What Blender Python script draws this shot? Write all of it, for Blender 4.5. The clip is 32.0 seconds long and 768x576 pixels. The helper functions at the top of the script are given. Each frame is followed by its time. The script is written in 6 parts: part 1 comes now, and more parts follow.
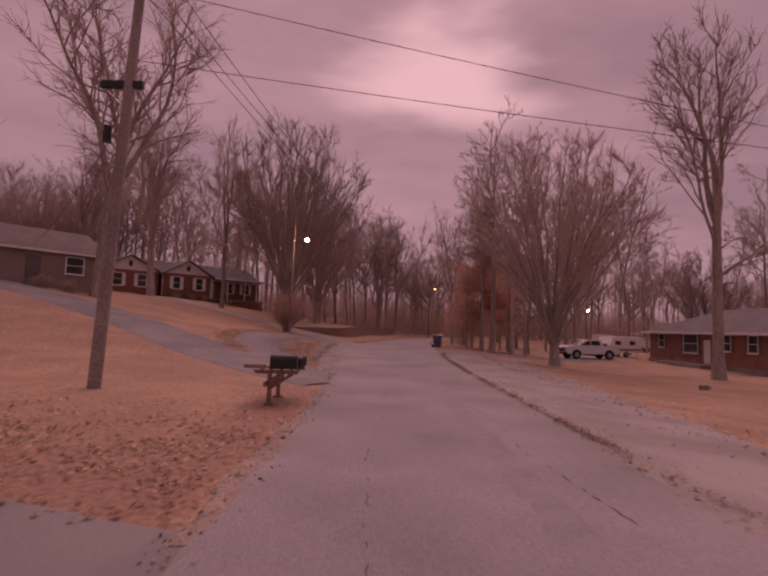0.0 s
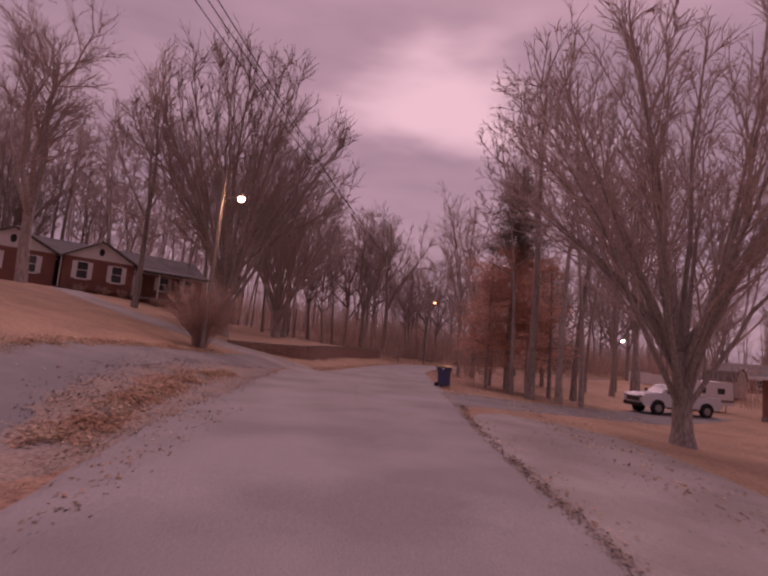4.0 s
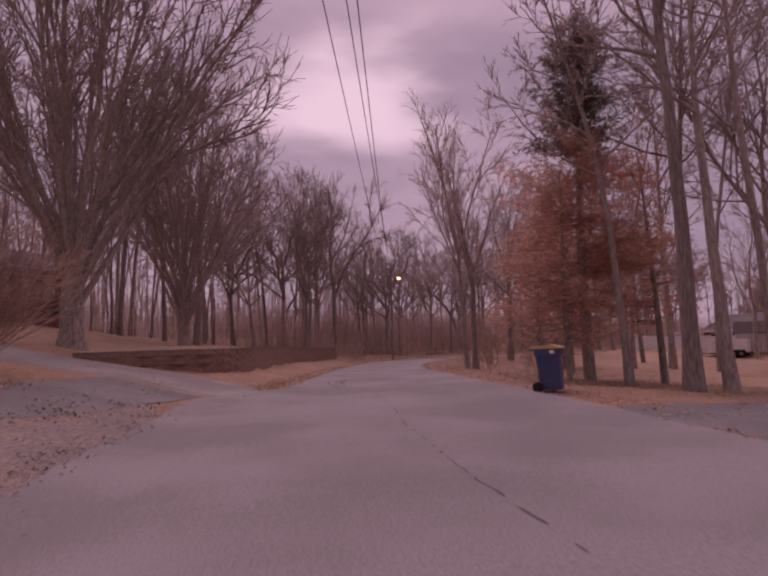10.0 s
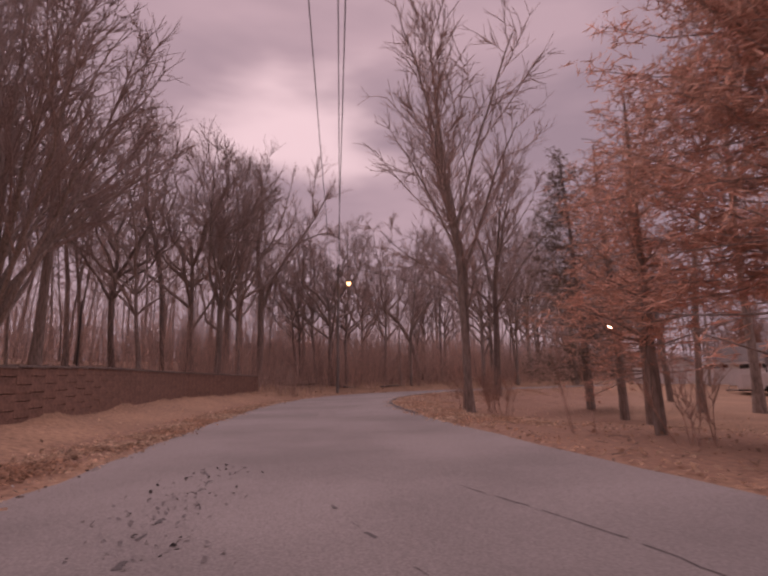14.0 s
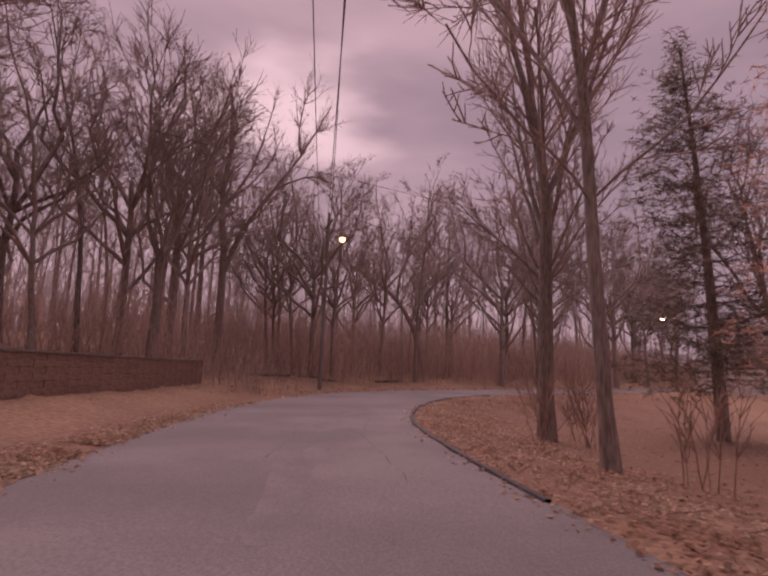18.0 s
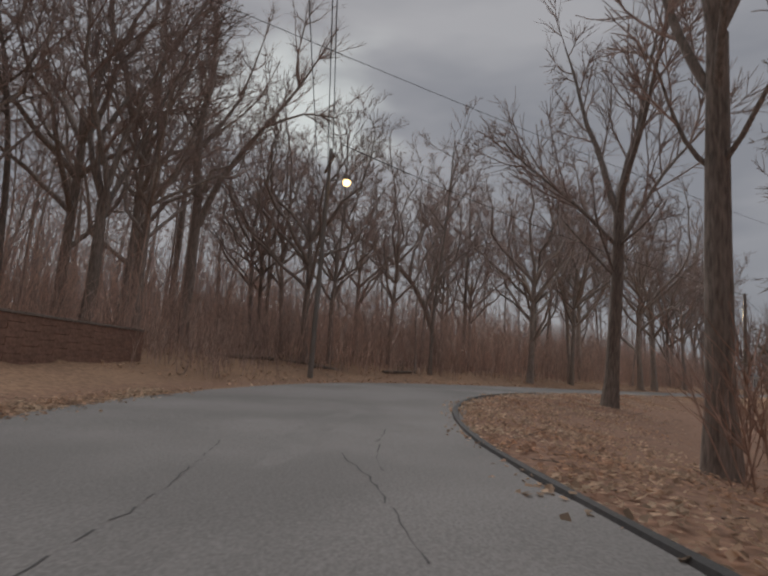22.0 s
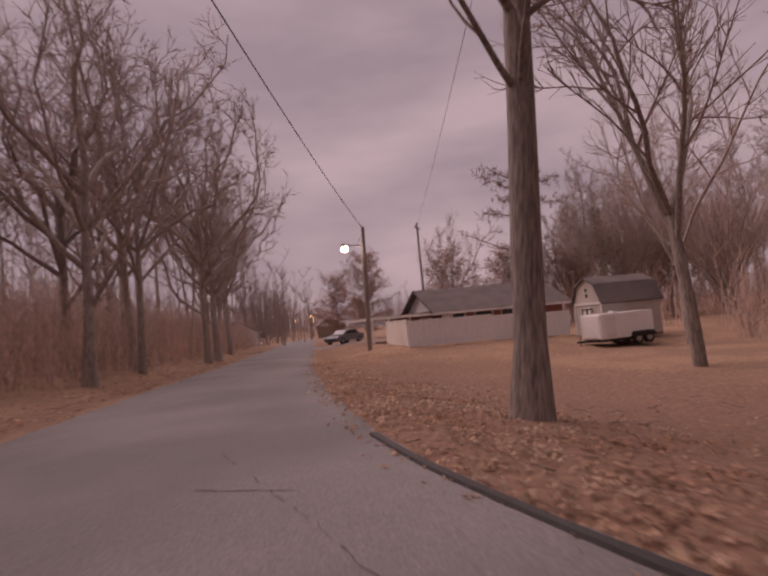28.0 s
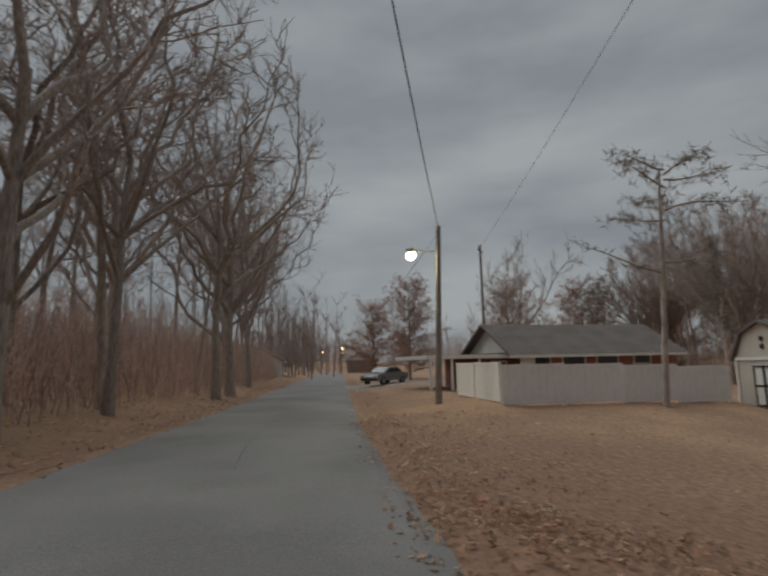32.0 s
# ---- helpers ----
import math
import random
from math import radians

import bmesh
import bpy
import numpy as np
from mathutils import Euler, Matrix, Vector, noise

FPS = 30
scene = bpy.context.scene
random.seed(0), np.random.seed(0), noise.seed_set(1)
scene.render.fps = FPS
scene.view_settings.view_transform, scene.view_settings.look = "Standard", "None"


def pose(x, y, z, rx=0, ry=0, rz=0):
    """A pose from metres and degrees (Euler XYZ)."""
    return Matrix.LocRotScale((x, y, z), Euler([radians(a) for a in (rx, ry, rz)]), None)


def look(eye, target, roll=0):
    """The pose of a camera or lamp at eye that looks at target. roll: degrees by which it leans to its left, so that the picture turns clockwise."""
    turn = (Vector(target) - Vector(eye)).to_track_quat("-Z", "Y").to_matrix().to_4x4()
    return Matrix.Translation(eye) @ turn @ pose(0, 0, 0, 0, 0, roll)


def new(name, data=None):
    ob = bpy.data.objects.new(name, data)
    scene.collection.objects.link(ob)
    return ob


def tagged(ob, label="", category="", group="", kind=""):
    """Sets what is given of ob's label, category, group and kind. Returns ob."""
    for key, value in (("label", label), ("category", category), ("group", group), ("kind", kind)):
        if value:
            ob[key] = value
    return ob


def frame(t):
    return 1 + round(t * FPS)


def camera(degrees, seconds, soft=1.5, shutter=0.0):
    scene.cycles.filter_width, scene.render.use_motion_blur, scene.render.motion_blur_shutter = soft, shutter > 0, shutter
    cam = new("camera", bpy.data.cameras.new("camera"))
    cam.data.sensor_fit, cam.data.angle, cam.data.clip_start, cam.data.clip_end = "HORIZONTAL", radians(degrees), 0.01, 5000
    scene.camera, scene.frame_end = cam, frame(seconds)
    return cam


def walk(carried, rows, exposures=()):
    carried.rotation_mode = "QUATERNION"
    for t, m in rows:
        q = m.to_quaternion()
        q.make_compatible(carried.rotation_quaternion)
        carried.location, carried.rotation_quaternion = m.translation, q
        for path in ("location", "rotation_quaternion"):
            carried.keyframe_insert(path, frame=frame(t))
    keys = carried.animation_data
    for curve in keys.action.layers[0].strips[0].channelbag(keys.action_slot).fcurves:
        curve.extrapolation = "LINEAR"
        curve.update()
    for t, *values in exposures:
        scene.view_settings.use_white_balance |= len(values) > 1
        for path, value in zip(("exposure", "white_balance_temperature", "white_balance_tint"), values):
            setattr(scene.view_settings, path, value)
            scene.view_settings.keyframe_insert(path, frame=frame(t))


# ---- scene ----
DEGREES = 73.0
cam = camera(DEGREES, 32.0, soft=2.4, shutter=0.4)

# seconds, eye, heading to the left of +y, tilt up, lean
ROWS = [
    (0, 0.222, 0.236, 1.936, 0.84, 4.37, 1.75),
    (0.5, 0.096, 2.385, 1.914, 0.78, 4.52, 0.16),
    (1, -0.063, 4.990, 1.886, -0.51, 4.39, -0.93),
    (1.5, 0.025, 7.305, 1.744, -0.57, 4.48, -2.16),
    (2, 0.409, 9.349, 1.760, -0.49, 5.57, -1.53),
    (3, 1.065, 14.431, 2.132, 0.19, 6.45, 5.24),
    (5.5, 0.046, 24.155, 2.139, -0.39, 7.82, 2.45),
    (6, -0.413, 25.648, 1.972, -0.96, 8.52, 1.30),
    (6.5, -0.708, 27.020, 1.788, -1.17, 8.27, 1.31),
    (7, -0.817, 28.357, 1.616, -2.16, 8.11, 1.08),
    (7.5, -1.165, 29.887, 1.359, -4.97, 7.81, 0.98),
    (8, -1.303, 31.040, 1.188, -6.31, 7.53, 0.90),
    (8.5, -1.413, 32.058, 1.113, -6.40, 7.14, 2.17),
    (9, -1.387, 33.208, 1.147, -6.24, 7.21, 4.43),
    (9.5, -1.566, 34.734, 1.163, -7.60, 7.23, -1.33),
    (10, -1.592, 36.105, 1.477, -8.24, 6.75, -2.10),
    (10.5, -1.587, 37.196, 1.755, -7.76, 5.29, 3.86),
    (11, -1.608, 38.624, 2.085, -8.01, 3.56, 5.99),
    (11.5, -1.365, 40.871, 2.139, -9.74, 1.40, 3.97),
    (12, -1.008, 43.151, 2.151, -11.09, 1.58, 4.23),
    (12.5, -0.617, 45.435, 2.147, -14.67, 1.93, 0.63),
    (13, -0.239, 47.352, 1.956, -15.96, 2.48, -1.50),
    (13.5, -0.087, 48.799, 1.615, -15.98, 7.02, -1.56),
    (14, -0.060, 49.795, 1.351, -15.07, 10.02, -1.31),
    (14.5, -0.025, 50.690, 1.221, -8.40, 9.49, 7.63),
    (15, 0.172, 52.434, 1.632, -9.45, 8.88, 5.80),
    (15.5, 0.254, 53.987, 1.934, -11.45, 8.63, 2.18),
    (17.5, 1.417, 59.640, 1.863, -16.40, 8.44, 1.11),
    (18, 1.804, 60.791, 1.677, -16.56, 8.77, 1.48),
    (18.5, 2.144, 61.825, 1.614, -16.33, 8.61, 1.90),
    (19, 2.352, 62.720, 1.626, -16.25, 8.54, 2.05),
    (19.5, 2.497, 63.526, 1.697, -16.32, 8.55, 2.02),
    (20, 2.468, 64.443, 1.928, -16.71, 8.46, 1.35),
    (20.5, 2.509, 65.231, 2.089, -17.54, 8.09, -3.53),
    (21, 2.788, 66.115, 1.946, -17.71, 8.29, -3.65),
    (21.5, 3.068, 66.908, 1.557, -17.08, 8.33, 2.23),
    (22, 3.489, 67.705, 1.160, -16.04, 8.38, 3.41),
    (22.5, 3.623, 68.420, 1.245, -16.24, 7.62, 3.57),
    (23, 3.568, 69.231, 1.173, -19.16, 7.39, 4.12),
    (23.5, 3.683, 70.161, 0.998, -28.25, 6.92, 3.27),
    (24, 3.732, 71.198, 1.007, -31.42, 6.16, 2.88),
    (24.5, 3.943, 72.243, 1.053, -31.00, 5.60, 2.86),
    (26.5, 4.340, 78.489, 1.617, -47.12, -0.45, -1.16),
    (27, 5.531, 80.616, 1.503, -53.17, -0.16, -4.36),
    (27.5, 6.862, 82.331, 1.787, -60.31, 1.95, -6.27),
    (28, 9.416, 84.052, 1.669, -71.34, 4.18, -5.45),
    (28.5, 10.525, 85.286, 1.509, -74.42, 4.81, -3.52),
    (29, 11.663, 86.160, 1.366, -77.33, 5.37, -5.37),
    (30, 14.012, 87.280, 1.801, -77.88, 6.75, -5.02),
    (30.5, 14.945, 87.513, 1.917, -77.49, 7.04, -4.86),
    (31, 15.896, 87.931, 2.052, -77.69, 7.01, -4.89),
    (32, 16.919, 88.705, 1.926, -68.3, 8.35, -1.3),
]


def eye_pose(x, y, z, yaw, pitch, roll):
    a, b = radians(yaw), radians(pitch)
    way = Vector((-math.sin(a) * math.cos(b), math.cos(a) * math.cos(b), math.sin(b)))
    return look((x, y, z), Vector((x, y, z)) + 2 * way, roll)


# seconds, stops, kelvin, tint of the analogue video link
LINK = [
    (0, -0.07, 8530, 89),
    (1, 0.03, 7859, 68),
    (2, 0.03, 7857, 75),
    (3, 0.03, 7902, 80),
    (6, 0.2, 6910, 84),
    (7, 0.2, 6880, 77),
    (8, 0.2, 7076, 100),
    (9, 0.2, 7143, 90),
    (10, 0.2, 6995, 70),
    (11, 0.28, 8004, 76),
    (12, 0.34, 8520, 97),
    (13, 0.36, 7971, 78),
    (14, 0.28, 7503, 58),
    (15, 0.28, 7827, 70),
    (18, 0.25, 7570, 66),
    (19, 0.25, 6230, 1),
    (20, 0.25, 7456, 54),
    (21, 0.25, 6951, 42),
    (22, 0.15, 6247, 8),
    (23, 0.28, 7668, 78),
    (24, 0.17, 7953, 73),
    (27, 0.24, 7123, 24),
    (28, 0.28, 7541, 49),
    (29, 0.28, 7211, 43),
    (30, 0.14, 7204, 70),
    (31, 0.18, 6618, -3),
    (32, 0.13, 6127, 0),
]
walk(cam, [(r[0], eye_pose(*r[1:])) for r in ROWS], LINK)

# ---- sky and sun: dusk under thin broken cloud ----
world = bpy.data.worlds.new("dusk_sky")
scene.world = world
world.use_nodes = True
wn, wl = world.node_tree.nodes, world.node_tree.links
wn.clear()
sky = wn.new("ShaderNodeTexSky")
sky.sky_type, sky.sun_disc = "NISHITA", False
sky.sun_elevation, sky.sun_rotation = radians(58), radians(5)
sky.dust_density, sky.air_density = 3.0, 1.0
coord = wn.new("ShaderNodeTexCoord")
mapped = wn.new("ShaderNodeMapping")
mapped.inputs["Scale"].default_value = (1.0, 1.0, 3.2)
clouds = wn.new("ShaderNodeTexNoise")
clouds.inputs["Scale"].default_value, clouds.inputs["Detail"].default_value = 2.1, 4
ramp = wn.new("ShaderNodeValToRGB")
ramp.color_ramp.elements[0].position, ramp.color_ramp.elements[0].color = 0.36, (2.2, 2.18, 2.33, 1)
ramp.color_ramp.elements[1].position, ramp.color_ramp.elements[1].color = 0.64, (3.35, 3.22, 3.28, 1)
# the thin place in the cloud through which the low sun shines, ahead of the lane
aim, flat, reach, ragged, fade, thin = (wn.new(k) for k in ("ShaderNodeVectorMath", "ShaderNodeVectorMath", "ShaderNodeVectorMath",
                                                          "ShaderNodeMath", "ShaderNodeMapRange", "ShaderNodeMix"))
aim.operation, flat.operation, reach.operation = "SUBTRACT", "MULTIPLY", "LENGTH"
aim.inputs[1].default_value = (0.09, 0.89, 0.45)
flat.inputs[1].default_value = (1.0, 1.0, 1.9)
ragged.operation = "MULTIPLY_ADD"
ragged.inputs[1].default_value = -0.55
fade.interpolation_type = "SMOOTHSTEP"
fade.inputs["From Min"].default_value, fade.inputs["From Max"].default_value = -0.05, -0.25
thin.data_type = "RGBA"
thin.inputs["B"].default_value = (5.6, 5.65, 5.4, 1)
blend = wn.new("ShaderNodeMix")
blend.data_type = "RGBA"
blend.inputs["Factor"].default_value = 0.965
back = wn.new("ShaderNodeBackground")
back.inputs["Strength"].default_value = 0.1
wout = wn.new("ShaderNodeOutputWorld")
wl.new(coord.outputs["Generated"], mapped.inputs["Vector"])
wl.new(mapped.outputs["Vector"], clouds.inputs["Vector"])
wl.new(clouds.outputs["Fac"], ramp.inputs["Fac"])
wl.new(coord.outputs["Generated"], aim.inputs[0])
wl.new(aim.outputs["Vector"], flat.inputs[0])
wl.new(flat.outputs["Vector"], reach.inputs[0])
wl.new(clouds.outputs["Fac"], ragged.inputs[0])
wl.new(reach.outputs["Value"], ragged.inputs[2])
wl.new(ragged.outputs["Value"], fade.inputs["Value"])
wl.new(fade.outputs["Result"], thin.inputs["Factor"])
wl.new(ramp.outputs["Color"], thin.inputs["A"])
wl.new(sky.outputs["Color"], blend.inputs["A"])
wl.new(thin.outputs["Result"], blend.inputs["B"])
wl.new(blend.outputs["Result"], back.inputs["Color"])
wl.new(back.outputs["Background"], wout.inputs["Surface"])

sun_data = bpy.data.lights.new("sun", "SUN")
sun_data.energy, sun_data.angle, sun_data.color = 1.5, radians(60), (1.0, 0.95, 0.9)
sun = new("sun", sun_data)
sun.matrix_world = look((3, 34, 55), (0, 0, 0))

# ---- materials ----


def material(name, base, rough=0.9, metal=0.0, grain=8.0, spread=0.25, bump=0.3, second=None, big=0.6, emit=0.0, per_object=0.0, stretch=1.0):
    """A surface with fine grain, broad mottling and relief; second: a colour that patches of the surface take on."""
    m = bpy.data.materials.new(name)
    m.use_nodes = True
    n, l = m.node_tree.nodes, m.node_tree.links
    bsdf = n["Principled BSDF"]
    bsdf.inputs["Roughness"].default_value, bsdf.inputs["Metallic"].default_value = rough, metal
    tc = n.new("ShaderNodeTexCoord")
    fine, broad = n.new("ShaderNodeTexNoise"), n.new("ShaderNodeTexNoise")
    fine.inputs["Scale"].default_value, fine.inputs["Detail"].default_value = grain, 5
    broad.inputs["Scale"].default_value, broad.inputs["Detail"].default_value = big, 4
    where = tc.outputs["Object"]
    if stretch != 1:
        along_z = n.new("ShaderNodeMapping")
        along_z.inputs["Scale"].default_value = (1, 1, stretch)
        l.new(where, along_z.inputs["Vector"])
        where = along_z.outputs["Vector"]
    for node in (fine, broad):
        l.new(where, node.inputs["Vector"])
    mix = n.new("ShaderNodeMix")
    mix.data_type = "RGBA"
    mix.inputs["A"].default_value = (*base, 1)
    mix.inputs["B"].default_value = (*(second or tuple(c * (1 - spread) for c in base)), 1)
    step = n.new("ShaderNodeMapRange")
    step.inputs["From Min"].default_value, step.inputs["From Max"].default_value = 0.38, 0.62
    l.new(broad.outputs["Fac"], step.inputs["Value"])
    l.new(step.outputs["Result"], mix.inputs["Factor"])
    hsv = n.new("ShaderNodeHueSaturation")
    val = n.new("ShaderNodeMapRange")
    val.inputs["From Min"].default_value, val.inputs["From Max"].default_value = 0.3, 0.7
    val.inputs["To Min"].default_value, val.inputs["To Max"].default_value = 1 - spread, 1 + spread
    l.new(fine.outputs["Fac"], val.inputs["Value"])
    last = val.outputs["Result"]
    if per_object:
        info, rnd, mul = n.new("ShaderNodeObjectInfo"), n.new("ShaderNodeMapRange"), n.new("ShaderNodeMath")
        rnd.inputs["To Min"].default_value, rnd.inputs["To Max"].default_value = 1 - per_object, 1 + per_object
        mul.operation = "MULTIPLY"
        l.new(info.outputs["Random"], rnd.inputs["Value"])
        l.new(rnd.outputs["Result"], mul.inputs[0])
        l.new(last, mul.inputs[1])
        last = mul.outputs["Value"]
    l.new(last, hsv.inputs["Value"])
    l.new(mix.outputs["Result"], hsv.inputs["Color"])
    l.new(hsv.outputs["Color"], bsdf.inputs["Base Color"])
    if bump:
        b = n.new("ShaderNodeBump")
        b.inputs["Strength"].default_value, b.inputs["Distance"].default_value = bump, 0.02
        l.new(fine.outputs["Fac"], b.inputs["Height"])
        l.new(b.outputs["Normal"], bsdf.inputs["Normal"])
    if emit:
        bsdf.inputs["Emission Color"].default_value = (*base, 1)
        bsdf.inputs["Emission Strength"].default_value = emit
    return m


def islands(m, low, high):
    """Vary a material's brightness from loose piece to loose piece of a joined mesh."""
    n, l = m.node_tree.nodes, m.node_tree.links
    geo, rng, mul = n.new("ShaderNodeNewGeometry"), n.new("ShaderNodeMapRange"), n.new("ShaderNodeMath")
    rng.inputs["To Min"].default_value, rng.inputs["To Max"].default_value = low, high
    mul.operation = "MULTIPLY"
    hsv = next(x for x in n if x.bl_idname == "ShaderNodeHueSaturation")
    old = hsv.inputs["Value"].links[0].from_socket
    l.new(geo.outputs["Random Per Island"], rng.inputs["Value"])
    l.new(rng.outputs["Result"], mul.inputs[0])
    l.new(old, mul.inputs[1])
    l.new(mul.outputs["Value"], hsv.inputs["Value"])
    return m


ASPHALT = material("worn_asphalt", (0.24, 0.226, 0.22), 0.92, grain=46, spread=0.24, bump=0.4, second=(0.178, 0.168, 0.163), big=0.3)
DRIVE = material("dark_asphalt", (0.14, 0.135, 0.135), 0.9, grain=50, spread=0.22, bump=0.4, second=(0.19, 0.18, 0.17), big=0.5)
CONCRETE = material("old_concrete", (0.28, 0.258, 0.238), 0.92, grain=30, spread=0.16, bump=0.3, second=(0.205, 0.185, 0.166), big=0.45)
SEAM = material("tar_seam", (0.06, 0.055, 0.055), 0.7, grain=40, spread=0.3, bump=0.2)
BARK = material("grey_bark", (0.28, 0.235, 0.205), 0.95, grain=20, spread=0.45, bump=0.9, second=(0.35, 0.3, 0.265), big=1.5, per_object=0.25, stretch=0.16)
TWIG = material("twig_bark", (0.44, 0.345, 0.305), 0.95, grain=9, spread=0.35, bump=0, second=(0.37, 0.295, 0.265), big=0.3, per_object=0.25)
BRUSH = islands(material("dead_brush", (0.66, 0.49, 0.41), 0.95, grain=5, spread=0.3, bump=0, second=(0.5, 0.38, 0.325), big=0.15), 0.6, 1.4)
RUSSET = islands(material("russet_leaves", (0.4, 0.235, 0.175), 0.9, grain=6, spread=0.3, bump=0, second=(0.3, 0.19, 0.145), big=0.5), 0.6, 1.4)
SHRUB = islands(material("shrub_twigs", (0.46, 0.31, 0.245), 0.95, grain=5, spread=0.3, bump=0, second=(0.36, 0.25, 0.205), big=0.4), 0.6, 1.4)
NEEDLE = islands(material("evergreen_needles", (0.17, 0.15, 0.115), 0.9, grain=6, spread=0.3, bump=0, second=(0.2, 0.145, 0.11), big=0.4), 0.6, 1.5)
RUSTY = islands(material("browning_needles", (0.68, 0.41, 0.31), 0.9, grain=6, spread=0.3, bump=0, second=(0.54, 0.34, 0.26), big=0.5), 0.6, 1.4)
LEAF = islands(material("fallen_leaves", (0.4, 0.245, 0.165), 0.9, grain=4, spread=0.25, bump=0, second=(0.5, 0.38, 0.28), big=0.8), 0.55, 1.5)
SOIL = islands(material("dark_soil", (0.2, 0.15, 0.118), 0.95, grain=20, spread=0.35, bump=0.3, second=(0.26, 0.2, 0.16), big=1.5), 0.5, 1.5)
DIRT = material("worn_dirt", (0.235, 0.175, 0.138), 0.95, grain=14, spread=0.4, bump=0.6, second=(0.19, 0.16, 0.145), big=0.9)
WOOD_DEAD = material("dead_wood", (0.15, 0.115, 0.095), 0.95, grain=10, spread=0.4, bump=0.6, second=(0.22, 0.18, 0.15), big=2.0)
STONE = islands(material("field_stone", (0.3, 0.28, 0.26), 0.9, grain=12, spread=0.25, bump=0.4), 0.6, 1.3)
BRICK = material("red_brick", (0.3, 0.13, 0.098), 0.9, grain=25, spread=0.2, bump=0.3, second=(0.25, 0.112, 0.086), big=1.2, per_object=0.3)
TAN = material("tan_siding", (0.26, 0.21, 0.17), 0.8, grain=18, spread=0.1, bump=0.1)
WHITE = material("white_paint", (0.74, 0.73, 0.72), 0.6, grain=10, spread=0.06, bump=0.05, second=(0.66, 0.64, 0.62), big=0.9)
VINYL = material("white_vinyl", (0.84, 0.83, 0.82), 0.45, grain=6, spread=0.05, bump=0.03, second=(0.78, 0.77, 0.75), big=0.5)
CREAM = material("cream_siding", (0.52, 0.48, 0.43), 0.7, grain=10, spread=0.08, bump=0.05, second=(0.45, 0.41, 0.37), big=0.7)
SHINGLE = material("grey_shingle", (0.13, 0.125, 0.125), 0.95, grain=35, spread=0.25, bump=0.5, second=(0.1, 0.095, 0.095), big=0.9)
DARK_SHINGLE = material("brown_shingle", (0.155, 0.13, 0.12), 0.95, grain=35, spread=0.25, bump=0.5, second=(0.12, 0.105, 0.098), big=0.9)
GLASS = material("window_glass", (0.05, 0.055, 0.06), 0.08, grain=2, spread=0.1, bump=0)
TIMBER = material("weathered_timber", (0.3, 0.185, 0.14), 0.92, grain=12, spread=0.3, bump=0.5, second=(0.25, 0.155, 0.12), big=0.7, per_object=0.1)
POLE_WOOD = material("pole_wood", (0.28, 0.24, 0.215), 0.92, grain=16, spread=0.3, bump=0.5, second=(0.21, 0.18, 0.16), big=0.8)
BLACK = material("black_metal", (0.025, 0.024, 0.024), 0.5, metal=0.3, grain=20, spread=0.3, bump=0.1)
STEEL = material("galvanised_steel", (0.42, 0.42, 0.42), 0.45, metal=0.8, grain=12, spread=0.15, bump=0.05)
RUBBER = material("tyre_rubber", (0.02, 0.02, 0.02), 0.85, grain=30, spread=0.2, bump=0.2)
BIN_BLUE = material("blue_plastic", (0.045, 0.06, 0.15), 0.55, grain=14, spread=0.15, bump=0.05, second=(0.06, 0.07, 0.15), big=2)
BIN_LID = material("yellow_plastic", (0.55, 0.38, 0.16), 0.55, grain=14, spread=0.12, bump=0.05, second=(0.5, 0.36, 0.18), big=2)
CAR_WHITE = material("white_car_paint", (0.72, 0.72, 0.72), 0.25, grain=3, spread=0.03, bump=0)
CAR_GREY = material("grey_car_paint", (0.22, 0.22, 0.23), 0.3, metal=0.3, grain=3, spread=0.05, bump=0)
LAMP_GLOW = material("lamp_glow", (1.0, 0.62, 0.24), 0.5, grain=1, spread=0, bump=0, emit=4)
LAMP_WHITE = material("lamp_white", (1.0, 0.78, 0.42), 0.5, grain=1, spread=0, bump=0, emit=160)
CABLE = material("black_cable", (0.03, 0.03, 0.032), 0.6, grain=4, spread=0.1, bump=0)



def let_through(m, share):
    """Thin leaves and needles let some light through."""
    n, l = m.node_tree.nodes, m.node_tree.links
    bsdf, out = n["Principled BSDF"], n["Material Output"]
    thin, mix = n.new("ShaderNodeBsdfTranslucent"), n.new("ShaderNodeMixShader")
    mix.inputs["Fac"].default_value = share
    l.new(bsdf.inputs["Base Color"].links[0].from_socket, thin.inputs["Color"])
    l.new(bsdf.outputs["BSDF"], mix.inputs[1])
    l.new(thin.outputs["BSDF"], mix.inputs[2])
    l.new(mix.outputs["Shader"], out.inputs["Surface"])


for thin_leaf in (NEEDLE, RUSTY, RUSSET, LEAF):
    let_through(thin_leaf, 0.55)

